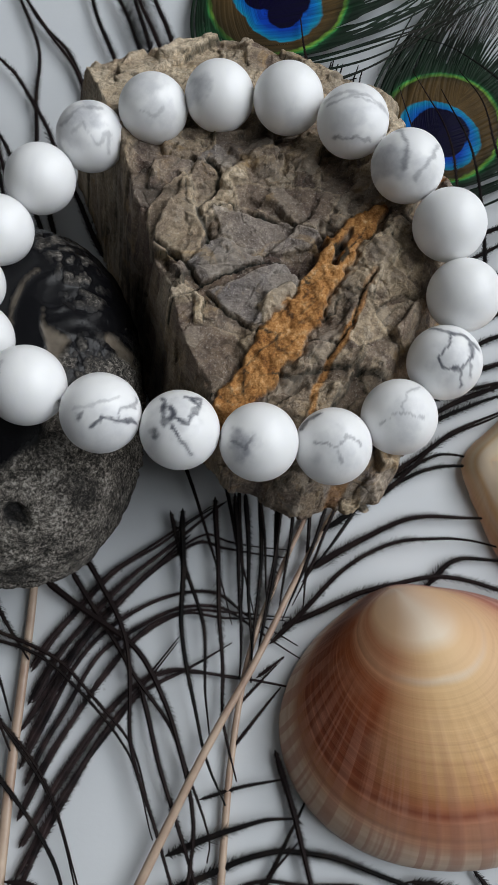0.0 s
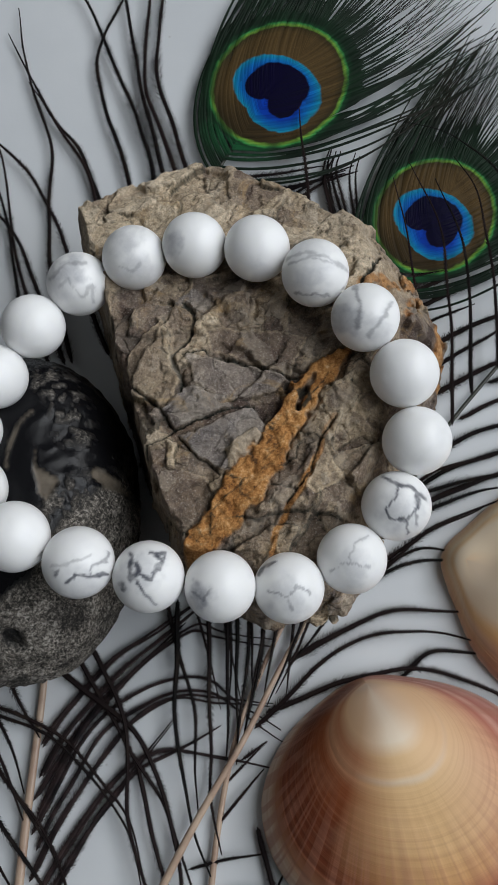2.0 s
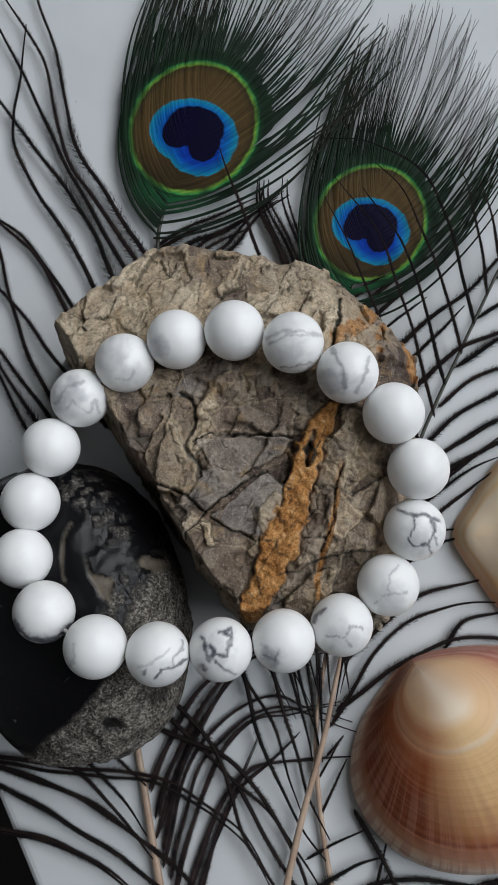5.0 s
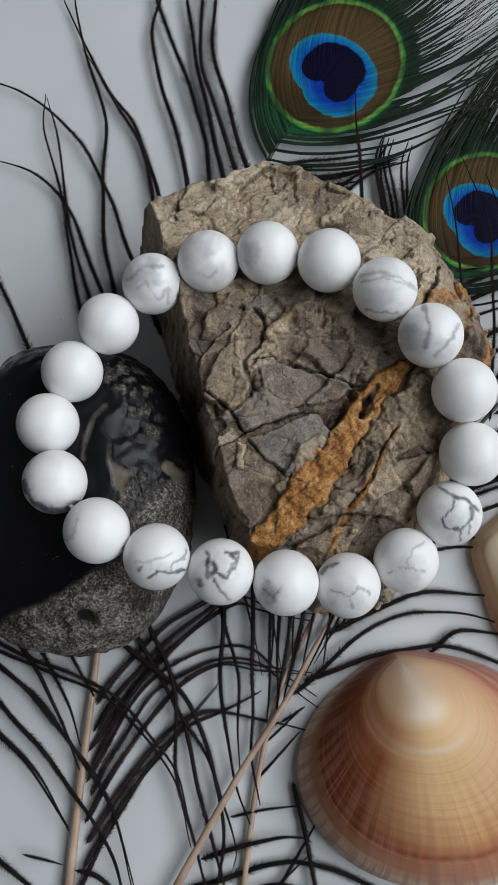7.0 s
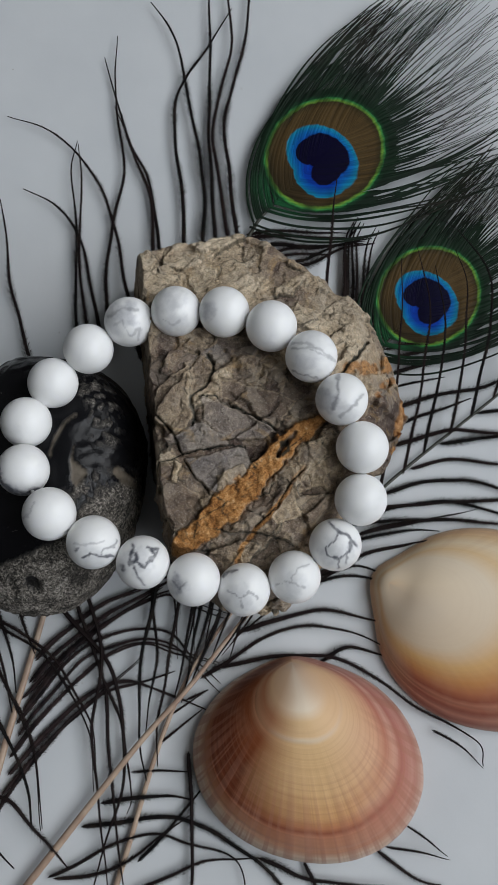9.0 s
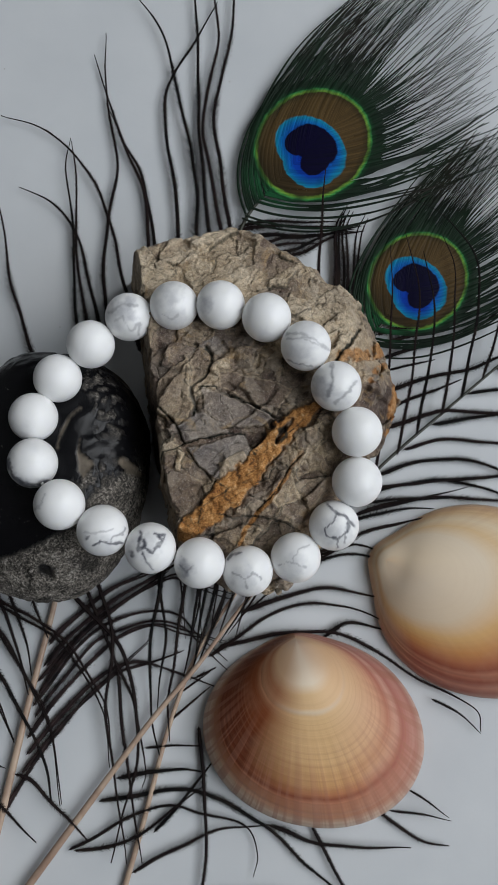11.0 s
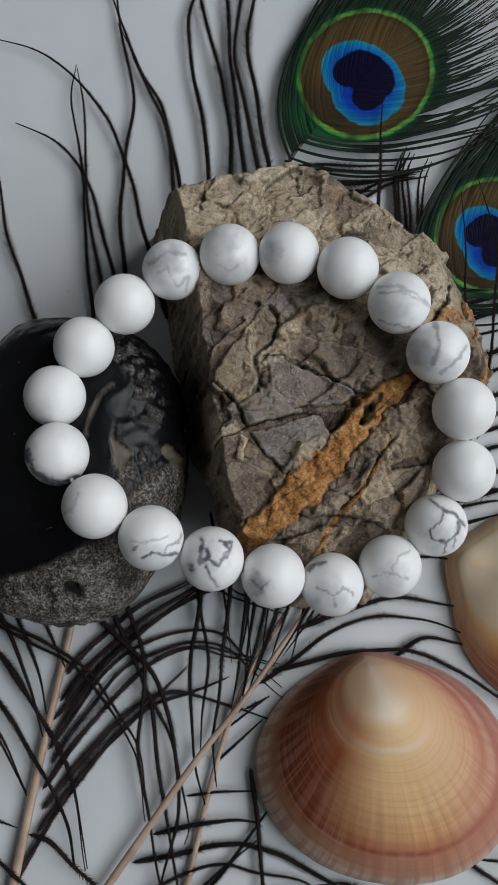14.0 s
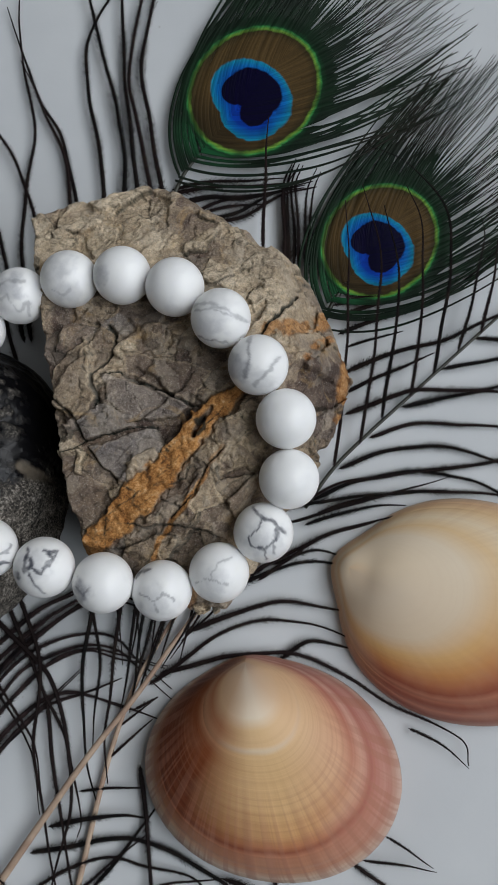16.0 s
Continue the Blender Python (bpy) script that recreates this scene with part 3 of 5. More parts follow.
    tone = 0.50 + 0.36 * (id1 - 0.5) + 0.36 * (id2 - 0.5) + 0.22 * (hash2(np.round(flake / layer + 40), np.round(id1 * 300), 9) - 0.5) + 0.34 * (id3 - 0.5) + 0.9 * fbm(X / 9, Y / 9, 99)
    tone += 0.10 * (1 - ramp01(e2, 0.0, 0.10)) * (hash2(np.round(id2 * 811), np.round(id1 * 409), 5) > 0.5)
    tone += 0.24 * ramp01(Y, 76, 86) + 0.10 * ramp01(X - 0.66 * (Y - 35), 3, 9) * ramp01(Y, 75, 55)
    warm = np.clip(0.5 + 0.8 * (hash2(np.round(id2 * 977), np.round(id1 * 613), 3) - 0.5) + 0.9 * fbm(X / 11, Y / 11, 55) + 0.55 * ramp01(Y, 76, 86) + 0.2, 0, 1)
    qx, qy = X + 1.1 * fbm(X / 1.7, Y / 1.7, 101, 5), Y + 1.1 * fbm(X / 1.7, Y / 1.7, 111, 5)

    def lay(outline, shade, warmth, rise):
        """One broken plate of the top: its own tone, warmth and level."""
        nonlocal h, tone, warm, crack_and_shade
        d = patch_depth(qx, qy, outline)
        m = ramp01(d, -0.12, 0.14)
        h = h + m * (1.5 * rise - 0.45 * h)
        tone = tone + m * 0.75 * (shade + 0.12 * (id3 - 0.5) - tone)
        warm = warm + m * 0.8 * (warmth - warm)
        # shade line painted just outside the plate's edge
        crack_and_shade = crack_and_shade * (1 - 0.6 * m) + 0.35 * (1 - ramp01(np.abs(d + 0.12), 0.05, 0.16))
        tone = tone + 0.26 * (1 - ramp01(np.abs(d - 0.22), 0.05, 0.3))

    def split(line, width, drop, dark):
        """Cracked line between plates, with a step across it; darkened, ledge shade included."""
        nonlocal h, crack_and_shade
        d = line_distance(qx, qy, line)
        ax, ay, bx, by = (*line[:2], *line[-2:])
        sgn = np.sign((qx - ax) * (by - ay) - (qy - ay) * (bx - ax))
        h = h + 0.22 * drop * sgn * np.clip(1 - d / 2.0, 0, 1) - 0.7 * drop * (1 - ramp01(d, width * 0.5, width * 1.3))
        crack_and_shade = crack_and_shade + dark * (1 - ramp01(d, width * 0.55, width * 1.15))

    lay((-10.6, 65.8, -5.8, 70.5, -4.6, 68.8, -4.5, 65.0, -2.5, 61.5, -3.7, 57.6, -5.9, 57.2, -10.1, 60.2, -11.0, 62.9), 0.66, 0.9, 0.5)
    lay((-5.5, 71.0, -4.0, 73.7, -1.3, 72.7, -0.7, 70.9, -2.4, 66.5, -4.2, 64.9, -4.4, 68.8), 0.33, 0.62, -0.5)
    lay((-1.7, 65.0, 5.4, 64.3, 9.8, 63.1, 14.1, 61.7, 10.8, 59.1, 4.5, 58.0, -0.5, 60.5), 0.44, 0.1, 0.35)
    lay((-5.5, 56.3, -1.3, 60.0, 4.4, 58.5, 5.6, 57.0, -3.0, 53.3), 0.43, 0.0, 0.55)
    lay((-2.3, 52.0, 8.3, 57.2, 10.9, 53.7, 8.3, 51.4, 4.3, 50.5, 5.4, 46.8, 1.4, 48.7), 0.4, 0.0, 0.35)
    lay((-7.9, 49.9, -4.0, 51.0, -2.6, 48.0, 1.8, 46.4, 4.1, 43.2, 2.7, 40.7, -1.4, 38.2, -5.1, 41.6), 0.24, 0.45, -0.35)
    lay((4.3, 50.5, 8.9, 53.6, 10.5, 53.0, 7.9, 49.3, 5.4, 46.8), 0.72, 1.0, 0.45)
    lay((11.3, 53.7, 13.6, 56.3, 13.5, 54.7, 11.9, 53.3), 0.85, 0.9, 0.4)
    lay((-4.2, 51.6, -2.8, 51.2, -2.8, 47.5, -3.8, 47.7), 0.74, 0.9, 0.5)
    lay((-2.6, 50.8, -0.6, 49.5, -1.0, 48.1, -2.6, 48.3), 0.18, 1.0, -0.2)
    lay((4.5, 46.7, 7.4, 45.5, 3.7, 42.6, 1.9, 45.5), 0.58, 0.7, 0.1)
    lay((19.4, 51.2, 22.1, 46.1, 17.7, 43.4, 16.4, 44.7), 0.64, 0.95, 0.25)
    lay((19.2, 59.1, 22.6, 61.2, 24.5, 59.0, 22.4, 55.9, 19.4, 56.3), 0.36, 0.5, 0.35)
    lay((0.8, 69.7, 9.3, 69.3, 16.9, 68.6, 14.0, 62.4, 8.2, 64.1, 1.9, 66.1), 0.37, 0.55, -0.25)
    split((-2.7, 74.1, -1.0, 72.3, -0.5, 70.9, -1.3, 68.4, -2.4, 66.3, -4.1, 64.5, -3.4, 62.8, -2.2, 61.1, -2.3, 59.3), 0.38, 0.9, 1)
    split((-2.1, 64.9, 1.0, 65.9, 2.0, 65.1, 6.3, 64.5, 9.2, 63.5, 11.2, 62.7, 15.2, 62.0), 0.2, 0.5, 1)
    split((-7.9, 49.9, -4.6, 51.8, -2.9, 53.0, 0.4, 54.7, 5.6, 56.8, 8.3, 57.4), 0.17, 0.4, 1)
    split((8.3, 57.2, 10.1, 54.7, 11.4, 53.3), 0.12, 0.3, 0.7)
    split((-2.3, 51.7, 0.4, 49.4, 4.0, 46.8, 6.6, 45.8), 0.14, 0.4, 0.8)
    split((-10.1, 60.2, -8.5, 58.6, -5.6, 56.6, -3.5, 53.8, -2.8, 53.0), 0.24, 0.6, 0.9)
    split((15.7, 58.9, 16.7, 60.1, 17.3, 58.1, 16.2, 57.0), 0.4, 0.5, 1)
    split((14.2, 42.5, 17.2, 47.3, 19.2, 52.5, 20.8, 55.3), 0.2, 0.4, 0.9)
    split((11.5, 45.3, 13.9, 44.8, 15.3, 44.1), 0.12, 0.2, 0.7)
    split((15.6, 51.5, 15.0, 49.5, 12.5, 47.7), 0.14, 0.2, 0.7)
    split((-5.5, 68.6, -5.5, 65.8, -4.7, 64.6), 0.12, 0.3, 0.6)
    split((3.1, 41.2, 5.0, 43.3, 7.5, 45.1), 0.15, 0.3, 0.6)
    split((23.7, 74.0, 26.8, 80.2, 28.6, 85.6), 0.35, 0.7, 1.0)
    h = (4 * h + np.roll(h, 1, 0) + np.roll(h, -1, 0) + np.roll(h, 1, 1) + np.roll(h, -1, 1)) / 8
    # rusty vein across the top, a thin one beside it, and the crusted right rim
    gx, gy = X + 2.3 * fbm(X / 1.6, Y / 1.6, 81, 5) + 1.6 * fbm(X / 5, Y / 5, 181, 3), Y + 2.3 * fbm(X / 1.6, Y / 1.6, 91, 5)
    run = (-0.1, 35.7, 3.8, 39.5, 7.5, 44.5, 10.5, 48.8, 13.4, 54.4, 16.1, 59.5, 19.5, 63.4, 22.9, 65.8)
    half = (2.0, 2.6, 2.85, 2.75, 2.5, 2.1, 1.7, 0.9)
    vd = np.full(X.shape, 99.0)
    for (ax, ay), (bx, by), wa, wb in zip(pairs(run), pairs(run)[1:], half, half[1:]):
        along = np.clip(((gx - ax) * (bx - ax) + (gy - ay) * (by - ay)) / ((bx - ax) ** 2 + (by - ay) ** 2), 0, 1)
        vd = np.minimum(vd, np.hypot(gx - ax - along * (bx - ax), gy - ay - along * (by - ay)) - wa - along * (wb - wa))
    vein = 1 - ramp01(vd, -0.3, 0.25)
    vein = vein * (1 - 0.9 * (1 - ramp01(line_distance(qx, qy, (15.4, 56.6, 16.2, 59.0, 17.8, 62.0)), 0.25, 0.6)))
    td = line_distance(X + 1.0 * fbm(X / 2, Y / 2, 82), Y + 1.0 * fbm(X / 2, Y / 2, 83), (11.5, 35.3, 12.5, 38.7, 15.0, 43.1, 17.2, 47.1, 19.2, 52.5, 20.8, 55.3))
    thin = (1 - ramp01(td, 0.3, 0.62)) * (1 - 0.6 * ramp01(Y, 48, 55))
    rd = np.minimum(line_distance(qx, qy, (25.5, 76.5, 30.0, 78.8, 32.7, 81.3, 34.6, 83.8, 36.0, 85.4)) - 0.35, line_distance(qx, qy, (35.7, 86.4, 38.2, 81.4, 39.6, 75.3, 39.5, 69.6, 39.1, 65.9)))
    rd = np.minimum(rd, line_distance(qx, qy, (32.7, 73.6, 33.3, 76.3, 35.9, 79.8)) + 0.3)
    rim = (1 - ramp01(rd, 0.7, 1.35)) * ramp01(fbm(X / 2.5, Y / 2.5, 77) + 0.5, 0.28, 0.40)
    fd = segment_distance(ex, ey, 14.5, 24, 18, 32)
    rim = np.maximum(rim, 0.8 * (1 - ramp01(fd, 0.6, 1.3)))
    rough = 0.9 * fbm(X / 1.0, Y / 1.0, 95, 5)
    h = h * (1 - 0.4 * ramp01(Y, 80, 88))
    relief = h * (1 - vein) + vein * (0.45 + 1.5 * rough) + thin * 0.1 - 0.45 * np.clip(crack_and_shade, 0, 1) * (1 - vein) - 0.6 * np.exp(-((vd - 0.1) / 0.3) ** 2)
    Z = Z + relief * (1 + 0.7 * side)
    main_vein = vein.copy()
    vein = np.clip(np.maximum(np.maximum(vein, thin * 0.95), rim * 0.8), 0, 1)
    keep = Z > -1.0
    Z = np.maximum(Z, 0.0)
    n, m = X.shape
    quad = keep[:-1, :-1] | keep[1:, :-1] | keep[:-1, 1:] | keep[1:, 1:]
    index = np.full(X.shape, -1)
    used = np.zeros(X.shape, bool)
    for a, b in ((0, 0), (1, 0), (0, 1), (1, 1)):
        used[a:n - 1 + a, b:m - 1 + b] |= quad
    index[used] = np.arange(used.sum())
    # the rock is undercut along its front and its right flank
    cut = 0.42 * np.clip(1 - Z / 20.0, 0, 1) * np.maximum(ramp01(Y, 52, 34), ramp01(X, 18, 34))
    XX, YY = X - cut * (X - 8), Y - cut * (Y - 62)
    verts = np.stack([XX[used] - 8, YY[used] - 64, Z[used]], 1) * MM
    i, j = np.nonzero(quad)
    quads = np.stack([index[i, j], index[i + 1, j], index[i + 1, j + 1], index[i, j + 1]], 1)
    in_vein = main_vein[i, j] > 0.5

    def piece(name, pick):
        ids, flat = np.unique(quads[pick], return_inverse=True)
        me = mesh_of(name, verts[ids].tolist(), flat.reshape(-1, 4).tolist(), M_ROCK)
        for key, values in (("tone", np.clip(tone, 0, 1)), ("vein", vein), ("warm", warm), ("crack_and_shade", np.clip(crack_and_shade, 0, 1))):
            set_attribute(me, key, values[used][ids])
        return me

    ob = new("rock", piece("rock", ~in_vein))
    ob.location = (8 * MM, 64 * MM, 0)
    child("vein", piece("vein", in_vein), ob, "crumbly rusty orange mineral vein")
    return tagged(ob, "angular grey-brown rock crossed by a rusty orange vein", "rock")


build_rock()


# ---- the flint nodule ----
def build_flint():
    bm = bmesh.new()
    bmesh.ops.create_icosphere(bm, subdivisions=7, radius=1.0)
    p = np.array([v.co for v in bm.verts])
    faces = [tuple(v.index for v in f.verts) for f in bm.faces]
    bm.free()
    # rounded block
    e = 2.7
    q = p / ((np.abs(p) ** e).sum(1) ** (1 / e))[:, None]
    x, y, z = q[:, 0] * 20.5, q[:, 1] * 28.0, q[:, 2] * 19.0
    x -= 3.0 * np.clip(y / 28, 0, 1) ** 2
    x -= np.clip(-y / 28 - 0.3, 0, 1) * 4.0 * (q[:, 0] > 0) * q[:, 0]
    z += np.where(z > 0, 0.10 * x - 0.05 * np.abs(y) * (y > 0) - 0.10 * np.clip(-y - 8, 0, 30), 0)
    # conchoidal hollows
    u, v, w = x + 0.35 * z, y - 0.3 * z, z
    d1, e1, id1, ox, oy = cells((u + 3 * fbm(u / 8, v / 8, 7)) / 13, (v + 3 * fbm(u / 8, v / 8, 17)) / 13, 31)
    hollow = 0.4 * (d1 ** 2) - 0.3
    d2, e2, id2, ox, oy = cells((u + w * 0.5) / 4.2, (v - w * 0.4) / 4.2, 37)
    rimside = ramp01(x + 0.15 * y, 6, 14) + ramp01(y, 18, 25)
    rimside = np.clip(rimside, 0, 1)
    hollow = hollow + rimside * (0.5 * (id2 - 0.5) + 0.3 * d2 + 0.6 * fbm(u / 1.7, v / 1.7 + w / 2, 88, 4))
    warp = 5 * fbm(u / 5, v / 5, 47, 5)
    jag = 2.2 * fbm(u / 1.6, v / 1.6, 67, 6)
    fx, fy = x + 0.5 * jag + 0.3 * warp, y + 0.5 * jag - 0.3 * warp
    up = ramp01(z, 0.0, 4.0)
    # the chalky end, below a ragged line across the nodule
    cortex = ramp01(patch_depth(fx, fy, (-9.4, -22.0, 0.1, -17.8, 5.8, -13.6, 9.2, -11.1, 12.4, -3.4, 16.4, 1.4, 19.5, 3.6, 22.8, 1.8, 40, -10, 40, -60, -30, -60)), -0.4, 0.7)
    cortex = np.maximum(cortex * ramp01(z, -30, -8), ramp01(-y + warp * 0.5, 22, 25))
    lobes = ramp01(fbm(u / 0.8, v / 1.5, 97, 5) + 0.5, 0.48, 0.56)
    tatter = (1 - ramp01(line_distance(x, y, (11.8, -3.7, 15.1, 0.3, 20.0, 2.5, 21.8, -2.8)), 2.0, 4.5)) * lobes
    crest = (1 - ramp01(line_distance(x, y, (7.0, 21.0, 10.6, 18.6, 12.4, 15.1, 13.7, 11.8)), 1.2, 3.6)) * ramp01(fbm(u / 0.7, v / 1.2, 117, 5) + 0.5, 0.53, 0.58)
    streaks = ramp01(x - 0.2 * y, 17, 20) * ramp01(fbm((u + v) / 0.8, (u - v) / 3.5 + w / 3, 127, 4) + 0.5, 0.55, 0.62)
    cortex = np.maximum(np.maximum(cortex, 0.85 * tatter * up), np.maximum(0.6 * crest * up, 0.5 * streaks * ramp01(y, 24, 10)))
    chip = 0.75 * ramp01(patch_depth(x + 0.25 * jag, y + 0.25 * jag, (8.4, 8.0, 8.7, 5.0, 12.5, 3.3, 11.1, -0.4, 9.5, 1.0, 8.4, 4.3)), -0.15, 0.25) * up
    chip = np.maximum(chip, 0.45 * (1 - ramp01(line_distance(x + 0.2 * jag, y, (6.9, 14.3, 5.4, 12.4, 4.3, 8.7, 4.2, 4.9)) + 0.25 * jag, 0.1, 0.45)) * up)
    chip = np.maximum(chip, 0.9 * (1 - ramp01(line_distance(fx, fy, (17.3, 4.6, 19.4, 3.4)), 0.7, 1.3)) * up)
    hollow = hollow - 1.0 * np.exp(-(np.hypot(x - 12.5, (y - 9) * 0.8) / 4.5) ** 2) * up
    grit = 1.7 * fbm(u / 1.3, v / 1.1 + w, 57, 4)
    pit = 1 - ramp01(np.hypot(x - 6, (y + 21)) + warp * 0.5, 1.2, 2.2)
    hollow = hollow * (1 - 0.6 * cortex) + cortex * grit - 1.2 * pit * (z > 0) - 0.5 * chip
    nrm = p / np.linalg.norm(p, axis=1)[:, None]
    pos = np.stack([x, y, z], 1) + nrm * hollow[:, None]
    pos[:, 2] = np.maximum(pos[:, 2] + 18.4, 0.0)
    cortex, chip = np.clip(cortex - 0.9 * pit, 0, 1), np.clip(chip, 0, 1)
    tris = np.array(faces)
    chalky = (cortex[tris].mean(1) > 0.5) & (pos[tris][:, :, 1].mean(1) < 6.0)

    def piece(name, pick):
        ids, flat = np.unique(tris[pick], return_inverse=True)
        me = mesh_of(name, pos[ids] * MM, flat.reshape(-1, 3).tolist(), M_FLINT)
        set_attribute(me, "cortex", cortex[ids])
        set_attribute(me, "chip", chip[ids])
        return me

    ob = new("flint_nodule", piece("flint", ~chalky))
    ob.location = (-33 * MM, 43 * MM, 0)
    child("cortex", piece("cortex", chalky), ob, "rough speckled grey cortex")
    return tagged(ob, "glossy black flint nodule with a rough grey cortex", "stone")


build_flint()


# ---- the bracelet ----
BEADS = [
    (-19.6, 77.4, 38.1), (-10.5, 80.9, 40.1), (-0.9, 82.3, 41.4), (8.9, 80.9, 42.9), (17.7, 76.1, 44.3), (25.0, 69.1, 44.1), (30.7, 61.1, 42.4),
    (32.5, 51.5, 40.4), (29.5, 42.2, 39.0), (23.1, 34.6, 38.5), (14.2, 30.3, 39.1), (4.6, 30.2, 41.0), (-5.3, 31.3, 42.1), (-15.0, 33.0, 43.3),
    (-24.3, 36.4, 43.6), (-32.0, 43.6, 41.0), (-34.8, 53.1, 38.0), (-31.8, 62.1, 37.3), (-26.4, 70.3, 37.8)]
# marks on the camera-facing side of each bead, in bead radii across and down as seen from there:
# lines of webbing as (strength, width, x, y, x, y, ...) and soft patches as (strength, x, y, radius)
WEBS = {
    0: [(0.3, 0.05, 0.1, 0.5, 0.5, 0.2, 0.4, 0.7), (0.35, 0.06, -0.8, -0.2, -0.2, -0.6, 0.4, -0.5), (0.25, 0.05, -0.5, 0.1, -0.2, -0.1, 0.1, 0.5)],
    1: [(0.25, 0.05, -0.4, 0.3, 0.0, 0.45, 0.3, 0.3)],
    4: [(0.35, 0.06, -0.7, -0.5, -0.1, -0.55, 0.5, -0.3, 0.9, 0.1), (0.35, 0.05, -0.6, -0.3, 0.0, -0.38, 0.6, -0.1), (0.5, 0.04, -0.6, 0.5, -0.2, 0.65, 0.3, 0.75)],
    5: [(0.5, 0.07, -0.1, -0.9, 0.0, -0.3, -0.2, 0.3), (0.4, 0.06, 0.1, 0.6, 0.6, 0.2, 0.8, -0.2)],
    8: [(0.8, 0.045, -0.2, -0.8, 0.2, -0.5, 0.6, -0.4, 0.85, 0.0), (0.9, 0.05, 0.2, -0.5, 0.15, -0.1, -0.2, 0.1, -0.1, 0.4), (0.9, 0.06, -0.1, 0.4, 0.3, 0.5, 0.6, 0.3, 0.7, -0.1), (0.8, 0.045, 0.3, 0.5, 0.2, 0.85), (0.6, 0.04, 0.6, 0.3, 0.5, 0.65)],
    9: [(0.4, 0.04, -0.6, 0.3, 0.0, 0.2, 0.5, 0.35), (0.35, 0.04, 0.0, 0.2, 0.2, -0.3, 0.6, -0.5)],
    10: [(0.8, 0.05, -0.75, -0.45, -0.5, -0.62, -0.2, -0.7), (0.5, 0.04, -0.5, 0.1, 0.0, 0.3, 0.3, 0.1, 0.6, 0.3), (0.4, 0.04, 0.0, 0.3, 0.1, 0.7)],
    11: [(0.45, 0.05, -0.7, 0.1, -0.4, 0.35, -0.2, 0.2)],
    12: [(0.95, 0.06, -0.32, -0.58, -0.37, 0.1, -0.13, -0.1, -0.17, -0.34), (0.85, 0.05, -0.13, -0.1, 0.12, 0.2, 0.5, -0.3, 0.36, -0.5), (0.9, 0.055, -0.22, 0.2, -0.08, 0.5, 0.17, 0.78), (0.8, 0.05, 0.2, -0.58, 0.6, -0.5, 0.45, -0.1), (0.9, 0.11, -0.68, 0.2, -0.64, 0.3)],
    13: [(0.8, 0.05, -0.3, 0.6, 0.05, 0.38, 0.35, 0.52, 0.75, 0.45), (0.5, 0.04, 0.35, 0.52, 0.4, 0.25, 0.75, 0.1, 0.9, -0.1), (0.3, 0.035, -0.6, 0.1, 0.0, 0.08, 0.5, -0.1), (0.8, 0.06, -0.52, 0.34, -0.46, 0.26)],
    14: [(0.3, 0.04, -0.85, 0.2, -0.6, -0.1, -0.5, -0.4)],
    15: [(0.9, 0.11, -0.95, -0.1, -0.78, 0.42, -0.42, 0.78, 0.1, 0.9, 0.6, 0.7)],
}
PATCHES = {
    0: [(0.55, -0.1, -0.35, 0.5), (0.3, -0.6, 0.2, 0.4)], 1: [(0.4, -0.1, -0.5, 0.45), (0.3, 0.2, 0.4, 0.4)], 2: [(0.5, -0.62, -0.1, 0.38)], 3: [(0.25, 0.0, 0.75, 0.35)],
    4: [(0.35, -0.1, 0.25, 0.45), (0.2, 0.2, -0.4, 0.5)], 5: [(0.5, -0.5, 0.0, 0.5), (0.3, 0.3, 0.55, 0.45)], 8: [(0.35, 0.2, 0.25, 0.55)], 9: [(0.3, 0.1, 0.3, 0.5)],
    10: [(0.3, 0.0, 0.3, 0.5)], 11: [(0.75, -0.48, 0.2, 0.32)], 12: [(0.3, 0.0, -0.1, 0.5)], 13: [(0.25, 0.1, 0.55, 0.5)], 15: [(0.6, -0.55, 0.7, 0.35)], 16: [(0.15, -0.5, 0.5, 0.4)]}


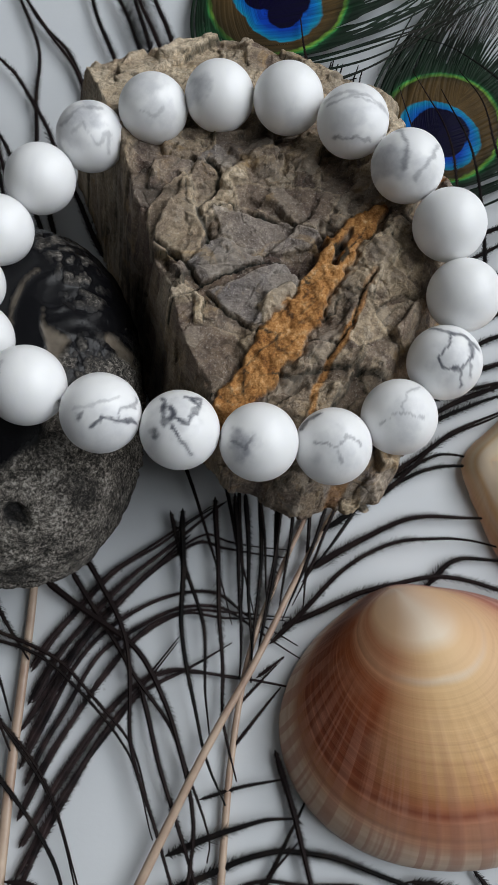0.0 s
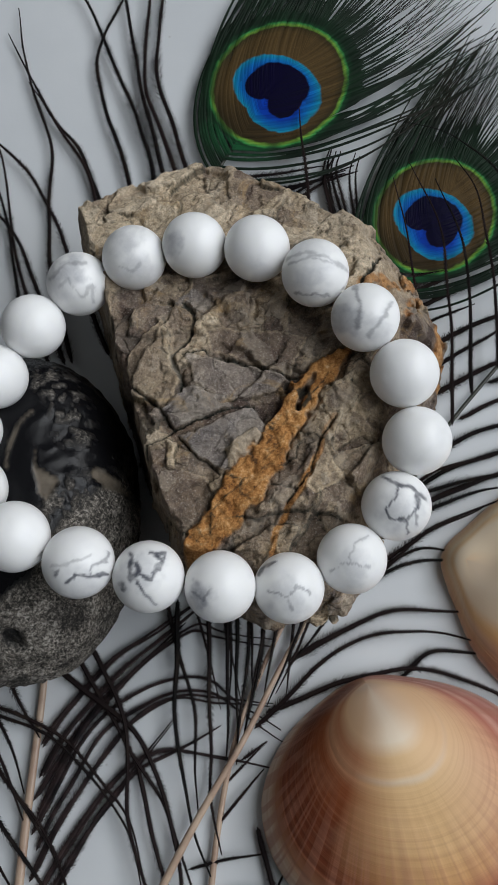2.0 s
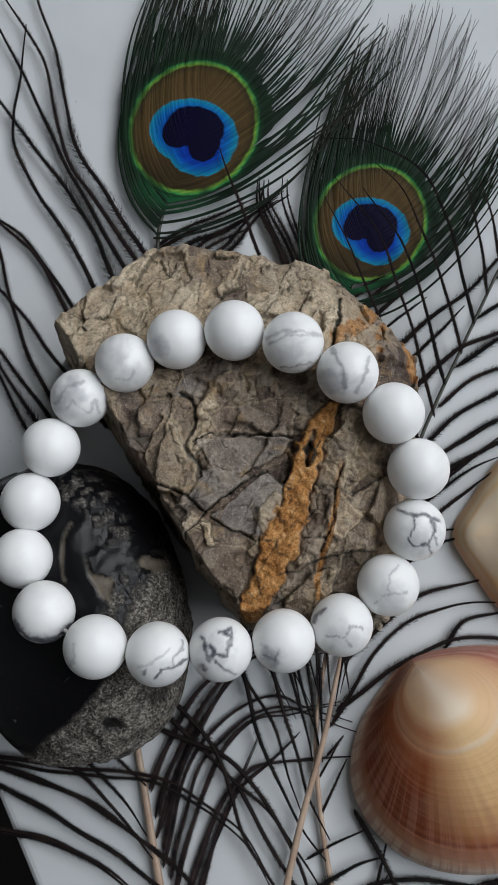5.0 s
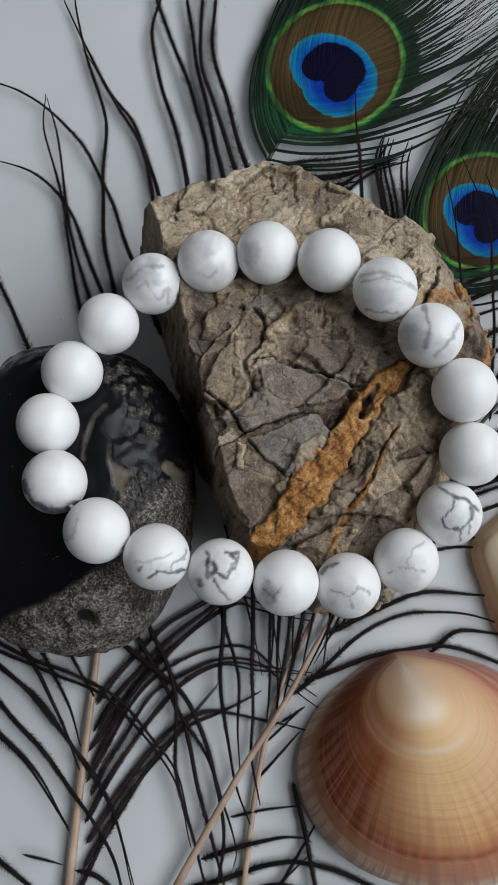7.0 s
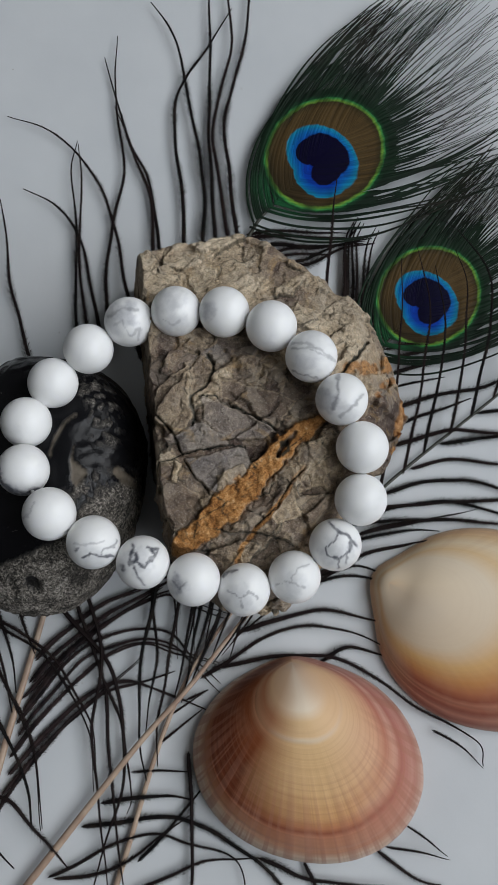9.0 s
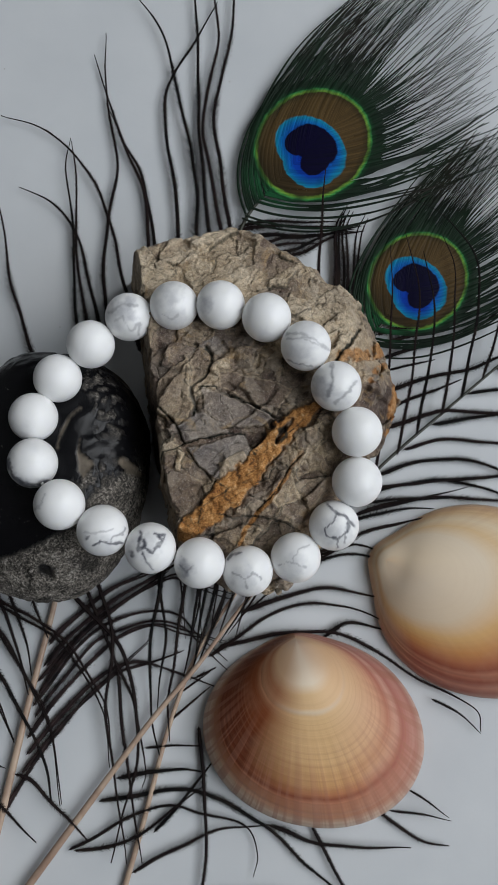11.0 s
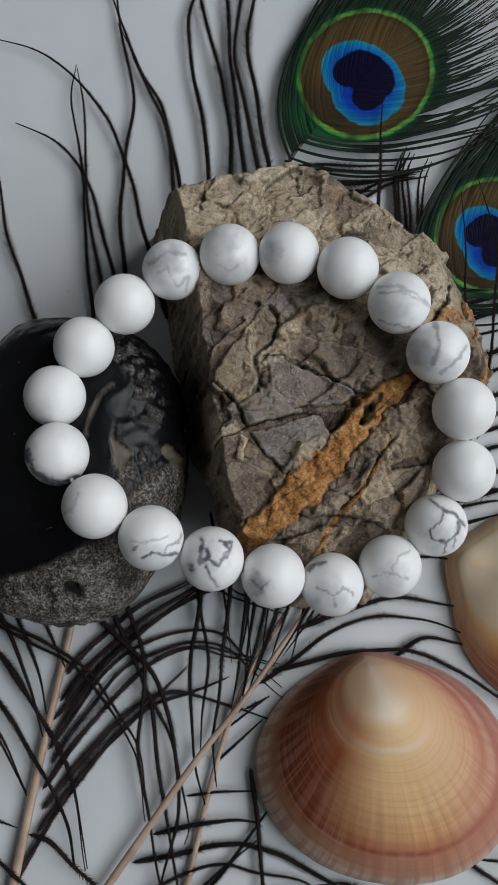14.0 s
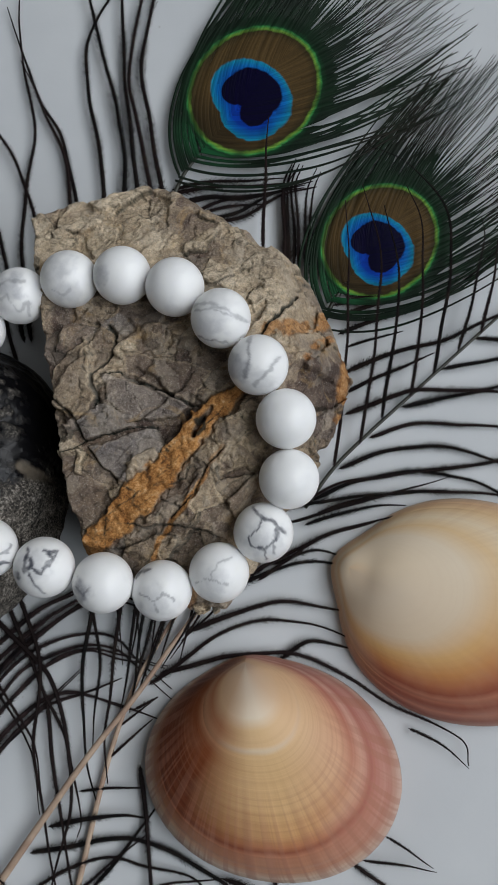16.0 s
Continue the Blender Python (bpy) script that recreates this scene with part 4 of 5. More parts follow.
def build_bracelet():
    base = tagged(new("bracelet"), "bracelet of round white howlite beads with grey veins", "bracelet")
    base.location = (0, 54 * MM, 34 * MM)
    bm = bmesh.new()
    bmesh.ops.create_uvsphere(bm, u_segments=120, v_segments=72, radius=5.0 * MM)
    for v in bm.verts:
        if math.hypot(v.co.x, v.co.y) < 0.6 * MM:          # drilled hole
            v.co.z *= 0.93
    for f in bm.faces:
        f.smooth = True
    plain = bpy.data.meshes.new("bead")
    bm.to_mesh(plain)
    bm.free()
    plain.materials.append(M_BEAD)
    local = np.array([v.co for v in plain.vertices]) / (5.0 * MM)
    rng = np.random.default_rng(5)
    for k, p in enumerate(BEADS):
        a, b = Vector(BEADS[k - 1]), Vector(BEADS[(k + 1) % len(BEADS)])
        turn = (b - a).normalized().to_track_quat("Z", "Y").to_matrix().to_4x4() @ pose(0, 0, 0, 0, 0, float(rng.uniform(0, 360)))
        way = local @ np.array(turn.to_3x3()).T
        to_camera = (Vector((0.0, 31.0, 166.0)) - Vector(p)).normalized()      # toward the camera's usual place, so the marks fit its view
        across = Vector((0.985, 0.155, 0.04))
        across = (across - across.dot(to_camera) * to_camera).normalized()
        down = across.cross(to_camera)
        x, y, front = way @ np.array(across), way @ np.array(down), ramp01(way @ np.array(to_camera), -0.25, 0.05)
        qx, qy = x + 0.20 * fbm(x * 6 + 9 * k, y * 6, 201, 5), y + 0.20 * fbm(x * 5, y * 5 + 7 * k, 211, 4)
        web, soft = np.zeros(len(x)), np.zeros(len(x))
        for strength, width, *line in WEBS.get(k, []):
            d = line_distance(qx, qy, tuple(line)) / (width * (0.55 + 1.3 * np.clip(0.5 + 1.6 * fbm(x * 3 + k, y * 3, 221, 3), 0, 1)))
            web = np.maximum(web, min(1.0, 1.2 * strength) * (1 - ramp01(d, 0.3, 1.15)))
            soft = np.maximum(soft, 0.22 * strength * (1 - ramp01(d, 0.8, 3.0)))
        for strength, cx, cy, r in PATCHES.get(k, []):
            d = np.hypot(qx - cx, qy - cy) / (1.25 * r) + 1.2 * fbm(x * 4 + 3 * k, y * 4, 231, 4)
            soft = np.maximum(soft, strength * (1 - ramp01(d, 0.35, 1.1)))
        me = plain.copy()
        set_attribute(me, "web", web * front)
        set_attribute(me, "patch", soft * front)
        strongest = web.max()
        ob = child("bead", me, base, "white bead with dark grey webbing" if strongest > 0.7 else "white bead with soft grey patches" if k in PATCHES else "plain white bead")
        ob.matrix_basis = Matrix.Translation(Vector(p) * MM - base.location) @ turn
    ring = [Vector(p) for p in BEADS]
    pts = np.array([tuple(p) for p in ring + ring[:1]])
    path, _ = smooth_path(pts, 1.5)
    v, f = tube(path, 0.35, 0.35, 6)
    me = mesh_of("cord", v * MM - np.array(base.location), f, M_CORD)
    child("cord", me, base, "thin clear elastic cord")


build_bracelet()


# ---- shells ----
def build_shell(name, centre, rx, ry, beak, height, turn, material, label, seed, grooves, bulge, taper, umbo, ridges, rim_from, rim_label):
    """A single clam valve, hollow side down; the beak is where growth began."""
    rng = np.random.default_rng(seed)
    n_a, n_r = 220, 120
    a = np.linspace(0, 2 * math.pi, n_a, endpoint=False)
    r = np.linspace(0.0008, 1.0, n_r)
    bx, by = beak
    # outline seen from the beak, from a slightly squared oval about the centre
    t = np.linspace(0, 2 * math.pi, 2000)
    e = 2.1
    ox = rx * np.sign(np.cos(t)) * np.abs(np.cos(t)) ** (2 / e)
    oy = ry * np.sign(np.sin(t)) * np.abs(np.sin(t)) ** (2 / e)
    near = np.abs((t - math.atan2(by / ry, bx / rx) + math.pi) % (2 * math.pi) - math.pi)
    swell = 1 + bulge[0] * np.exp(-(near / bulge[1]) ** 2)
    ox, oy = ox * swell * (1 - taper * np.clip(oy / ry, 0, 1)), oy * swell
    fan = np.unwrap(np.arctan2(oy - by, ox - bx))
    order = np.argsort(fan)
    lo = fan[order][0]
    want = lo + (a - a[0])
    want = (want - lo) % (2 * math.pi) + lo
    X0, Y0 = np.interp(want, fan[order], ox[order], period=2 * math.pi), np.interp(want, fan[order], oy[order], period=2 * math.pi)
    A, R = np.meshgrid(a, r, indexing="ij")
    X = bx + R * (X0[:, None] - bx)
    Y = by + R * (Y0[:, None] - by)
    nearq = np.abs((np.arctan2(Y / ry, X / (1 - taper * np.clip(Y / ry, 0, 1)) / rx) - math.atan2(by / ry, bx / rx) + math.pi) % (2 * math.pi) - math.pi)
    XT = X / (1 - taper * np.clip(Y / ry, 0, 1))
    q = (np.abs(XT / rx) ** e + np.abs(Y / ry) ** e) ** (1 / e) 
    q = q / (1 + bulge[0] * np.exp(-(nearq / bulge[1]) ** 2) * ramp01(q, 0.80, 1.05))
    Z = height * np.clip(1 - q ** 2.6, 0, 1) ** 0.60
    bd = np.hypot(X - bx * 0.79, Y - by * 0.79)
    Z = Z + height * umbo * np.exp(-(bd / 9.5) ** 2) * ramp01(1.0 - q, -0.01, 0.07)
    ringy = fbm(R * 34, A * 0.4, seed, 3) * 0.5 + 0.10 * np.sin(R * 150)
    Z += ridges * (0.16 * ringy * R + 0.11 * np.cos(A * 74) * ramp01(R, 0.3, 0.9)) * ramp01(1.02 - q, 0.0, 0.1)
    for s, dep in grooves:
        Z -= dep * np.exp(-((R - s - 0.012 * np.sin(A * 2)) / 0.010) ** 2) * ramp01(1.0 - q, 0.0, 0.06)
    c_, s_ = math.cos(turn), math.sin(turn)
    outer = np.stack([X * c_ - Y * s_, X * s_ + Y * c_, Z + 0.3], -1).reshape(-1, 3)
    inner = outer.copy()
    inner[:, :2] *= 0.965
    inner[:, 2] = np.maximum(outer[:, 2] * 0.93 - 1.0, 0.0)
    inner[:, 2] = np.where(outer[:, 2] < 0.8, 0.0, inner[:, 2])
    k = n_a * n_r
    faces, uvs = [], []
    # across the fan: 0.5 points from the beak through the middle, less than that on its left-hand side seen from above with the beak up
    dx, dy = -bx, -by
    phi = np.arctan2(dx * (Y0 - by) - dy * (X0 - bx), dx * (X0 - bx) + dy * (Y0 - by))
    across = 0.5 + phi / (2 * math.pi)
    for i in range(n_a):
        i2 = (i + 1) % n_a
        for j in range(n_r - 1):
            faces.append((i * n_r + j, i * n_r + j + 1, i2 * n_r + j + 1, i2 * n_r + j))
            u0, u1 = across[i], across[i2]
            if abs(u1 - u0) > 0.5:
                u1 = u0
            uvs += [(u0, r[j]), (u0, r[j + 1]), (u1, r[j + 1]), (u1, r[j])]
        faces.append((i * n_r + n_r - 1, k + i * n_r + n_r - 1, k + i2 * n_r + n_r - 1, i2 * n_r + n_r - 1))
        uvs += [(across[i], 1.0)] * 4
    points, quads, uvs = np.vstack([outer, inner]) * MM, np.array(faces), np.array(uvs, np.float32).reshape(-1, 4, 2)
    whole = mesh_of(name, points, faces, material)
    normals = np.array([v.normal for v in whole.vertices])
    bpy.data.meshes.remove(whole)

    def piece(title, pick):
        ids, flat = np.unique(quads[pick], return_inverse=True)
        me = mesh_of(title, points[ids], flat.reshape(-1, 4).tolist(), material)
        me.uv_layers.new(name="UVMap").data.foreach_set("uv", uvs[pick].ravel())
        me.normals_split_custom_set_from_vertices(normals[ids].tolist())
        return me

    at_rim = uvs[:, :, 1].mean(1) > rim_from
    at_beak = uvs[:, :, 1].mean(1) < 0.2
    ob = tagged(new(name), label, "shell", "clam shells")
    ob.location = (centre[0] * MM, centre[1] * MM, 0.6 * MM)
    child("valve", piece("valve", ~at_rim & ~at_beak), ob)
    child("rim", piece("rim", at_rim), ob, rim_label)
    child("umbo", piece("umbo", at_beak), ob, "smooth pale cream umbo")
    return ob


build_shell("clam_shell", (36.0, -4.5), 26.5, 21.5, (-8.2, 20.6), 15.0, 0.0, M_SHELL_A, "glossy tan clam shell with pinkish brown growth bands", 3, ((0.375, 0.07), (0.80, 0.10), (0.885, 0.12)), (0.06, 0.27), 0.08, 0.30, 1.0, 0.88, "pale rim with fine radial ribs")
build_shell("clam_shell", (71.5, 33.0), 26.5, 23.0, (-25.4, 5.0), 10.8, 0.0, M_SHELL_B, "smooth cream clam shell with an orange-brown rim", 8, ((0.84, 0.12), (0.91, 0.15)), (0.12, 0.25), 0.0, 0.12, 0.35, 0.82, "orange-brown banded rim")


# ---- peacock feathers ----
def feather(name, label, at):
    ob = tagged(new(name), label, "feather", "peacock feathers")
    ob.location = (at[0] * MM, at[1] * MM, 0)
    return ob


def add_barbs(owner, rows, height, width, fuzz, material, seed, strands=1, spread=0.6):
    """Loose barbs; each row gives the x, y of a few points that the barb bends through."""
    rng = np.random.default_rng(seed)
    ox, oy = owner.location.x / MM, owner.location.y / MM
    for row in rows:
        for s in range(strands if len(row) > 6 else 1):
            z = height + rng.uniform(-0.5, 0.5)
            pts = np.array(row, float).reshape(-1, 2) + rng.normal(0, spread * (s > 0), 2)
            pts = np.c_[pts[:, 0] - ox, pts[:, 1] - oy, np.full(len(pts), z)]
            if len(pts) == 2:
                pts = np.vstack([pts[:1], pts.mean(0)[None] + (0.3, 0.3, 0.2), pts[1:]])
            path, length = smooth_path(pts, 0.42)
            path[:, 2] += 0.5 * np.sin(np.linspace(0, 3.1, len(path))) * rng.uniform(0.2, 1.0)
            path[:, :2] += 0.12 * np.stack([np.sin(np.linspace(0, length / 3.0, len(path)) + rng.uniform(0, 6)), np.cos(np.linspace(0, length / 2.3, len(path)) + rng.uniform(0, 6))], 1)
            path[:, 2] = np.maximum(path[:, 2], 0.35)
            child("barb", barb_mesh("barb", path, width * rng.uniform(0.85, 1.15), fuzz * rng.uniform(0.8, 1.2), material, rng), owner)


def add_shaft(owner, name, pts, r0, r1, material, label):
    ox, oy = owner.location.x / MM, owner.location.y / MM
    pts = np.array(pts, float) - np.array((ox, oy, 0))
    path, _ = smooth_path(pts, 1.0)
    v, f = tube(path, r0, r1, 10, 0.8)
    child(name, mesh_of(name, v * MM, f, material), owner, label)


def add_eye(owner, centre, angle, size, lift, seed, right_splay, left_splay):
    """The eyed vane: flat barbs side by side round the eye, running out into loose ends."""
    rng = np.random.default_rng(seed)
    verts, faces, strand = [], [], []
    count = 96
    for side, splay in ((1, right_splay), (-1, left_splay)):
        for k in range(count):
            f = k / (count - 1)                       # 0 lowest on the shaft, 1 at its tip
            if f < 0.28 and rng.uniform() < 0.22:
                continue
            s = -25 + 36 * f ** 0.9
            reach = 1 - f
            loose = rng.uniform(0, 1) * ramp01(f, 0.34, 0.1)
            s -= 5 * loose
            p0 = np.array((0.0, s))
            p1 = np.array((side * (1.0 + 21 * reach ** 0.75 + 5 * loose), s + 6 + 9 * f + (1 - splay) * 6 * reach))
            tipx = 1.5 + reach ** 0.8 * (14 + 40 * splay)
            tipy = 62 - reach * (22 + 30 * splay) + rng.normal(0, 3)
            p2 = np.array((side * (tipx + rng.normal(0, 1.5)), tipy))
            n = 46
            u = np.linspace(0, 1, n)[:, None]
            path = (1 - u) ** 2 * p0 + 2 * u * (1 - u) * p1 + u ** 2 * p2
            path += (u ** 2) * 1.7 * np.stack([np.sin(u[:, 0] * 7 + rng.uniform(0, 6)), np.cos(u[:, 0] * 6 + rng.uniform(0, 6))], 1)
            tan = np.gradient(path, axis=0)
            tan /= np.linalg.norm(tan, axis=1)[:, None]
            nor = np.stack([-tan[:, 1], tan[:, 0]], 1)
            inside = np.hypot(path[:, 0] / 16.5, path[:, 1] / 17.5)
            wide = (0.80 - (0.42 if f < 0.34 else 0.54) * ramp01(inside, 0.98, 1.06) - (0.10 if f < 0.34 else 0.14) * ramp01(inside, 1.2, 1.7)) * np.linspace(1, 0.7, n) * (1 - 0.4 * ramp01(inside, 1.3, 2.6))
            z = lift + 0.003 * k + 0.01 * side + 0.7 * np.exp(-(np.hypot(path[:, 0], path[:, 1]) / 16) ** 2) + rng.uniform(-0.5, 1.2) * u[:, 0] ** 2
            base = len(verts)
            # random tone per barb; its edges get less, painting in the gaps' shade
            glow = rng.uniform(0.45, 1.0)
            for i in range(n):
                strand += [glow * 0.35, glow, glow * 0.35]
                verts += [(*(path[i] + nor[i] * wide[i]), z[i] - 0.05), (*path[i], z[i] + 0.05), (*(path[i] - nor[i] * wide[i]), z[i] - 0.05)]
            for i in range(n - 1):
                b = base + 3 * i
                faces += [(b, b + 1, b + 4, b + 3), (b + 1, b + 2, b + 5, b + 4)]
            # barbules on the loose part
            for i in range(n - 1):
                if inside[i] < 1.12:
                    continue
                for sgn in (-1, 1):
                    for h in (0.0, 0.33, 0.66):
                        length = rng.uniform(0.35, 0.8) * (1.1 - 0.75 * u[i, 0])
                        p = path[i] + h * (path[i + 1] - path[i])
                        tip = p + sgn * nor[i] * length * 0.6 + tan[i] * length
                        b = len(verts)
                        strand += [0.6, 0.6, 0.6]
                        verts += [(*(p - tan[i] * 0.09), z[i]), (*(p + tan[i] * 0.09), z[i]), (*tip, z[i] + rng.uniform(-0.2, 0.2))]
                        faces.append((b, b + 1, b + 2))
    me = mesh_of("eye_vane", np.array(verts) * MM, faces, M_EYE, False)
    set_attribute(me, "strand", np.array(strand))
    ob = child("eye_vane", me, owner, "iridescent eye of blue, bronze and green")
    ob.matrix_basis = Matrix.Translation(Vector((centre[0] * MM, centre[1] * MM, 0)) - owner.location) @ pose(0, 0, 0, 0, 0, angle - 90) @ Matrix.Diagonal((size, size, 1, 1))


LEFT_BARBS = [
    (-22.8, 78.6, -31.5, 97.8, -38.5, 113.3, -46.4, 124.3, -58.4, 133.1, -72.1, 135.7),
    (-30.4, 77.1, -36.2, 96.8, -38.1, 111.8, -38.9, 127.5, -45.5, 145.6, -49.7, 164.0),
    (-23.7, 104.0, -31.4, 124.3, -40.4, 136.9, -51.6, 157.7),
    (-25.5, 103.6, -29.9, 119.8, -36.8, 131.1, -45.2, 144.0),
    (-31.7, 76.8, -40.1, 96.0, -45.8, 107.1, -53.6, 114.1, -62.9, 116.6),
    (-36.5, 69.9, -43.6, 95.3, -46.1, 107.1, -51.7, 123.2, -52.6, 132.4),
    (-32.4, 70.8, -37.6, 83.0, -44.7, 102.7, -47.7, 117.7, -52.1, 132.0),
    (-46.1, 67.9, -51.0, 75.7, -59.7, 91.9, -64.3, 104.8, -67.9, 112.7),
]
UP_BARBS = [
    (-19.1, 109.6, -21.5, 120.0, -29.5, 144.0, -28.9, 155.7, -24.6, 167.5, -21.6, 178.3),
    (-14.9, 113.6, -18.2, 128.6, -28.1, 152.5, -34.3, 166.3, -42.9, 175.2),
    (-12.2, 114.9, -19.9, 142.7, -23.4, 160.1, -28.8, 182.9, -31.6, 194.6),
    (-9.9, 117.7, -15.4, 132.4, -19.1, 144.5, -19.3, 167.7, -24.4, 183.8, -28.0, 195.2),
    (-7.1, 116.7, -12.5, 133.0, -16.5, 146.7, -16.0, 166.7, -17.7, 185.2, -18.8, 197.1),
]
ARC_BARBS = [
    (-30.6, 3.9, -26.1, 10.8, -18.3, 19.4, -9.9, 25.3),
    (-30.7, -1.7, -25.5, 7.5, -16.7, 17.3, -7.5, 25.1),
    (-30.6, -8.3, -24.0, 5.5, -15.3, 15.9, -5.0, 24.3, 1.0, 23.5),
    (-30.2, -13.6, -25.7, -4.2, -19.5, 6.2, -12.2, 11.2, -5.7, 13.9, 0.2, 13.7, 5.3, 10.5),
    (-30.2, -18.0, -26.0, -8.7, -18.8, 2.4, -13.1, 9.4, -5.6, 13.2, 1.5, 12.8),
    (-30.3, -22.3, -24.3, -11.7, -16.0, -0.5, -9.7, 3.2, -4.0, 3.5, 3.1, 2.4),
    (-30.6, -26.6, -25.5, -17.8, -19.3, -7.6, -13.7, -0.7, -7.3, 2.8),
    (-35.4, -42.0, -30.9, -30.9, -26.3, -19.5, -20.3, -8.9, -12.8, 1.1),
    (-30.7, -5.0, -25.9, 3.5, -19.4, 12.4, -12.4, 19.2),
]
CROSS_BARBS = [
    (-29.8, 18.8, -24.4, 14.5, -12.4, 5.6, -6.0, -8.8, -3.9, -18.2, -4.7, -29.8, -5.5, -41.8),
    (-48.3, 23.9, -43.2, 15.6, -36.6, 5.3, -32.5, -4.1),
    (-41.6, 22.7, -37.3, 15.3, -30.8, 5.1),
    (-42.2, -24.5, -34.0, -25.9),
    (-31.7, -26.6, -27.0, -27.5, -21.2, -31.4, -11.2, -38.1),
    (-52.7, -21.8, -42.6, -28.3, -33.6, -34.1, -23.5, -40.6),
    (-51.1, 23.5, -46.6, 15.0, -40.4, 6.9, -32.3, -8.4),
]
STANDING_BARBS = [
    (-24.6, 25.3, -20.3, 17.9, -15.2, 8.5, -13.6, -7.8, -9.0, -21.2, -5.8, -30.1, -1.7, -41.4),
    (-6.6, 30.4, -6.3, 21.3, -6.2, 9.9, -3.0, -6.2, 1.0, -16.5),
    (-8.9, 30.1, -6.3, 21.3, -2.8, 10.4, -2.2, -0.6, -1.5, -8.2),
    (-1.0, 32.5, -0.6, 22.1, 0.3, 5.3, 0.6, -3.5, 2.7, -13.0),
    (2.4, 33.0, 2.8, 22.7, 3.4, 11.4, 3.1, 2.4),
    (6.6, 32.5, 6.9, 23.3, 5.7, 11.7, 5.0, 1.6),
    (9.7, 31.8, 9.3, 22.5, 7.4, 12.0, 6.1, 5.1),
    (-12.8, 1.1, -7.9, -14.6, -2.5, -29.6, 1.6, -40.9),
    (-25.5, 20.6, -20.7, 13.3, -14.5, 4.2, -6.9, -6.8, -1.8, -20.1, -1.7, -24.4),
    (4.2, 33.3, 4.6, 22.9, 4.8, 13.9, 5.1, 6.0),
]
RIGHT_BARBS = [
    (8.2, 7.7, 23.3, 21.9, 37.3, 25.5, 49.8, 23.4),
    (10.0, 10.5, 26.8, 17.1, 41.0, 18.4, 59.0, 11.7, 72.6, 7.7, 74.8, 2.4),
    (14.0, 19.8, 31.8, 28.6, 47.6, 29.0),
    (17.4, 26.7, 30.5, 35.2, 37.3, 37.9, 45.9, 38.5),
    (21.6, 30.1, 36.6, 41.6, 50.3, 48.4),
    (28.0, 47.4, 44.6, 52.7, 63.9, 56.9),
    (34.1, 16.9, 40.4, 21.9, 50.1, 21.6),
    (5.8, 2.5, 10.5, 5.8),
    (3.2, -1.6, 9.0, 4.3),
    (1.4, -9.0, 9.8, 1.0),
    (-2.9, -15.6, 10.6, -12.6),
    (-7.9, -23.4, 5.1, -18.9, 12.0, -18.5),
]
LOW_BARBS = [
    (-11.0, -29.6, 5.1, -23.9, 13.2, -23.2, 28.1, -27.6, 39.8, -34.7, 52.4, -41.1, 63.1, -46.5),
    (-15.8, -41.5, 1.6, -28.5, 13.0, -27.6, 23.7, -28.6, 27.8, -34.1, 27.8, -39.4),
    (-14.7, -41.2, -2.2, -36.4, 12.7, -21.2),
    (-0.3, -43.4, 9.3, -36.0, 18.3, -30.3, 29.2, -27.4),
    (29.2, -27.4, 33.9, -28.0, 43.3, -29.1, 62.6, -26.3),
    (-5.3, -57.1, 5.2, -51.3, 15.1, -45.8, 27.8, -42.0, 38.8, -40.3),
    (54.1, -19.8, 63.9, -24.1, 71.3, -24.3),
    (56.2, -18.8, 71.0, -18.5),
    (59.9, -13.6, 70.3, -17.9),
    (39.2, -25.8, 45.3, -33.5, 49.7, -38.8, 57.4, -48.0),
    (9.0, -8.4, 15.1, -31.5, 17.0, -48.8, 18.3, -60.7),
    (3.1, -34.1, 11.3, -20.3, 14.5, -14.1),
    (62.1, 7.7, 69.4, 5.8, 74.9, 1.9),
]
OVER_EYE_BARBS = [
    (18.6, 102.9, 17.2, 114.5, 16.3, 123.7, 15.2, 134.4),
    (40.3, 58.1, 40.1, 66.5, 39.6, 81.3, 37.6, 101.3, 35.0, 116.5),
    (44.7, 63.5, 45.3, 77.1, 45.0, 92.0, 43.6, 107.1, 37.9, 120.8),
    (48.7, 69.5, 48.9, 82.5, 49.1, 95.0, 47.1, 106.3, 43.4, 116.2),
    (53.9, 75.1, 54.4, 88.2, 53.3, 103.2, 51.8, 113.3, 47.7, 121.9),
    (58.1, 80.6, 58.7, 90.0, 59.0, 105.1, 56.9, 116.4, 48.4, 125.9, 38.0, 130.1),
    (62.8, 86.1, 64.4, 98.2, 65.4, 111.0, 64.2, 116.0),
    (67.0, 90.4, 68.1, 102.4, 68.3, 111.3),
]
SIDE_BARBS = [
    (41.3, 58.5, 50.3, 63.4, 59.6, 65.9, 67.9, 65.8, 76.3, 64.0, 88.0, 61.5),
    (46.9, 66.0, 56.6, 70.4, 75.4, 72.1, 87.4, 73.2),
    (52.6, 73.6, 61.9, 76.7, 74.5, 81.4, 85.7, 85.6),
    (60.0, 82.6, 65.8, 84.6, 73.8, 87.3, 85.2, 91.1),
    (66.3, 90.4, 69.9, 90.8, 73.5, 91.0, 85.5, 91.7),
    (36.2, 51.0, 46.3, 56.7, 57.9, 60.2, 68.5, 59.9, 77.0, 57.5, 88.5, 54.2),
    (37.8, 48.2, 49.1, 53.5, 60.7, 56.3, 76.9, 57.8, 88.8, 58.9),
    (57.9, 60.2, 64.8, 61.8, 76.1, 65.5, 87.5, 69.2),
    (35.8, 45.5, 47.1, 50.8, 56.4, 52.7),
    (29.8, 36.3, 38.9, 40.6, 46.1, 39.9),
]
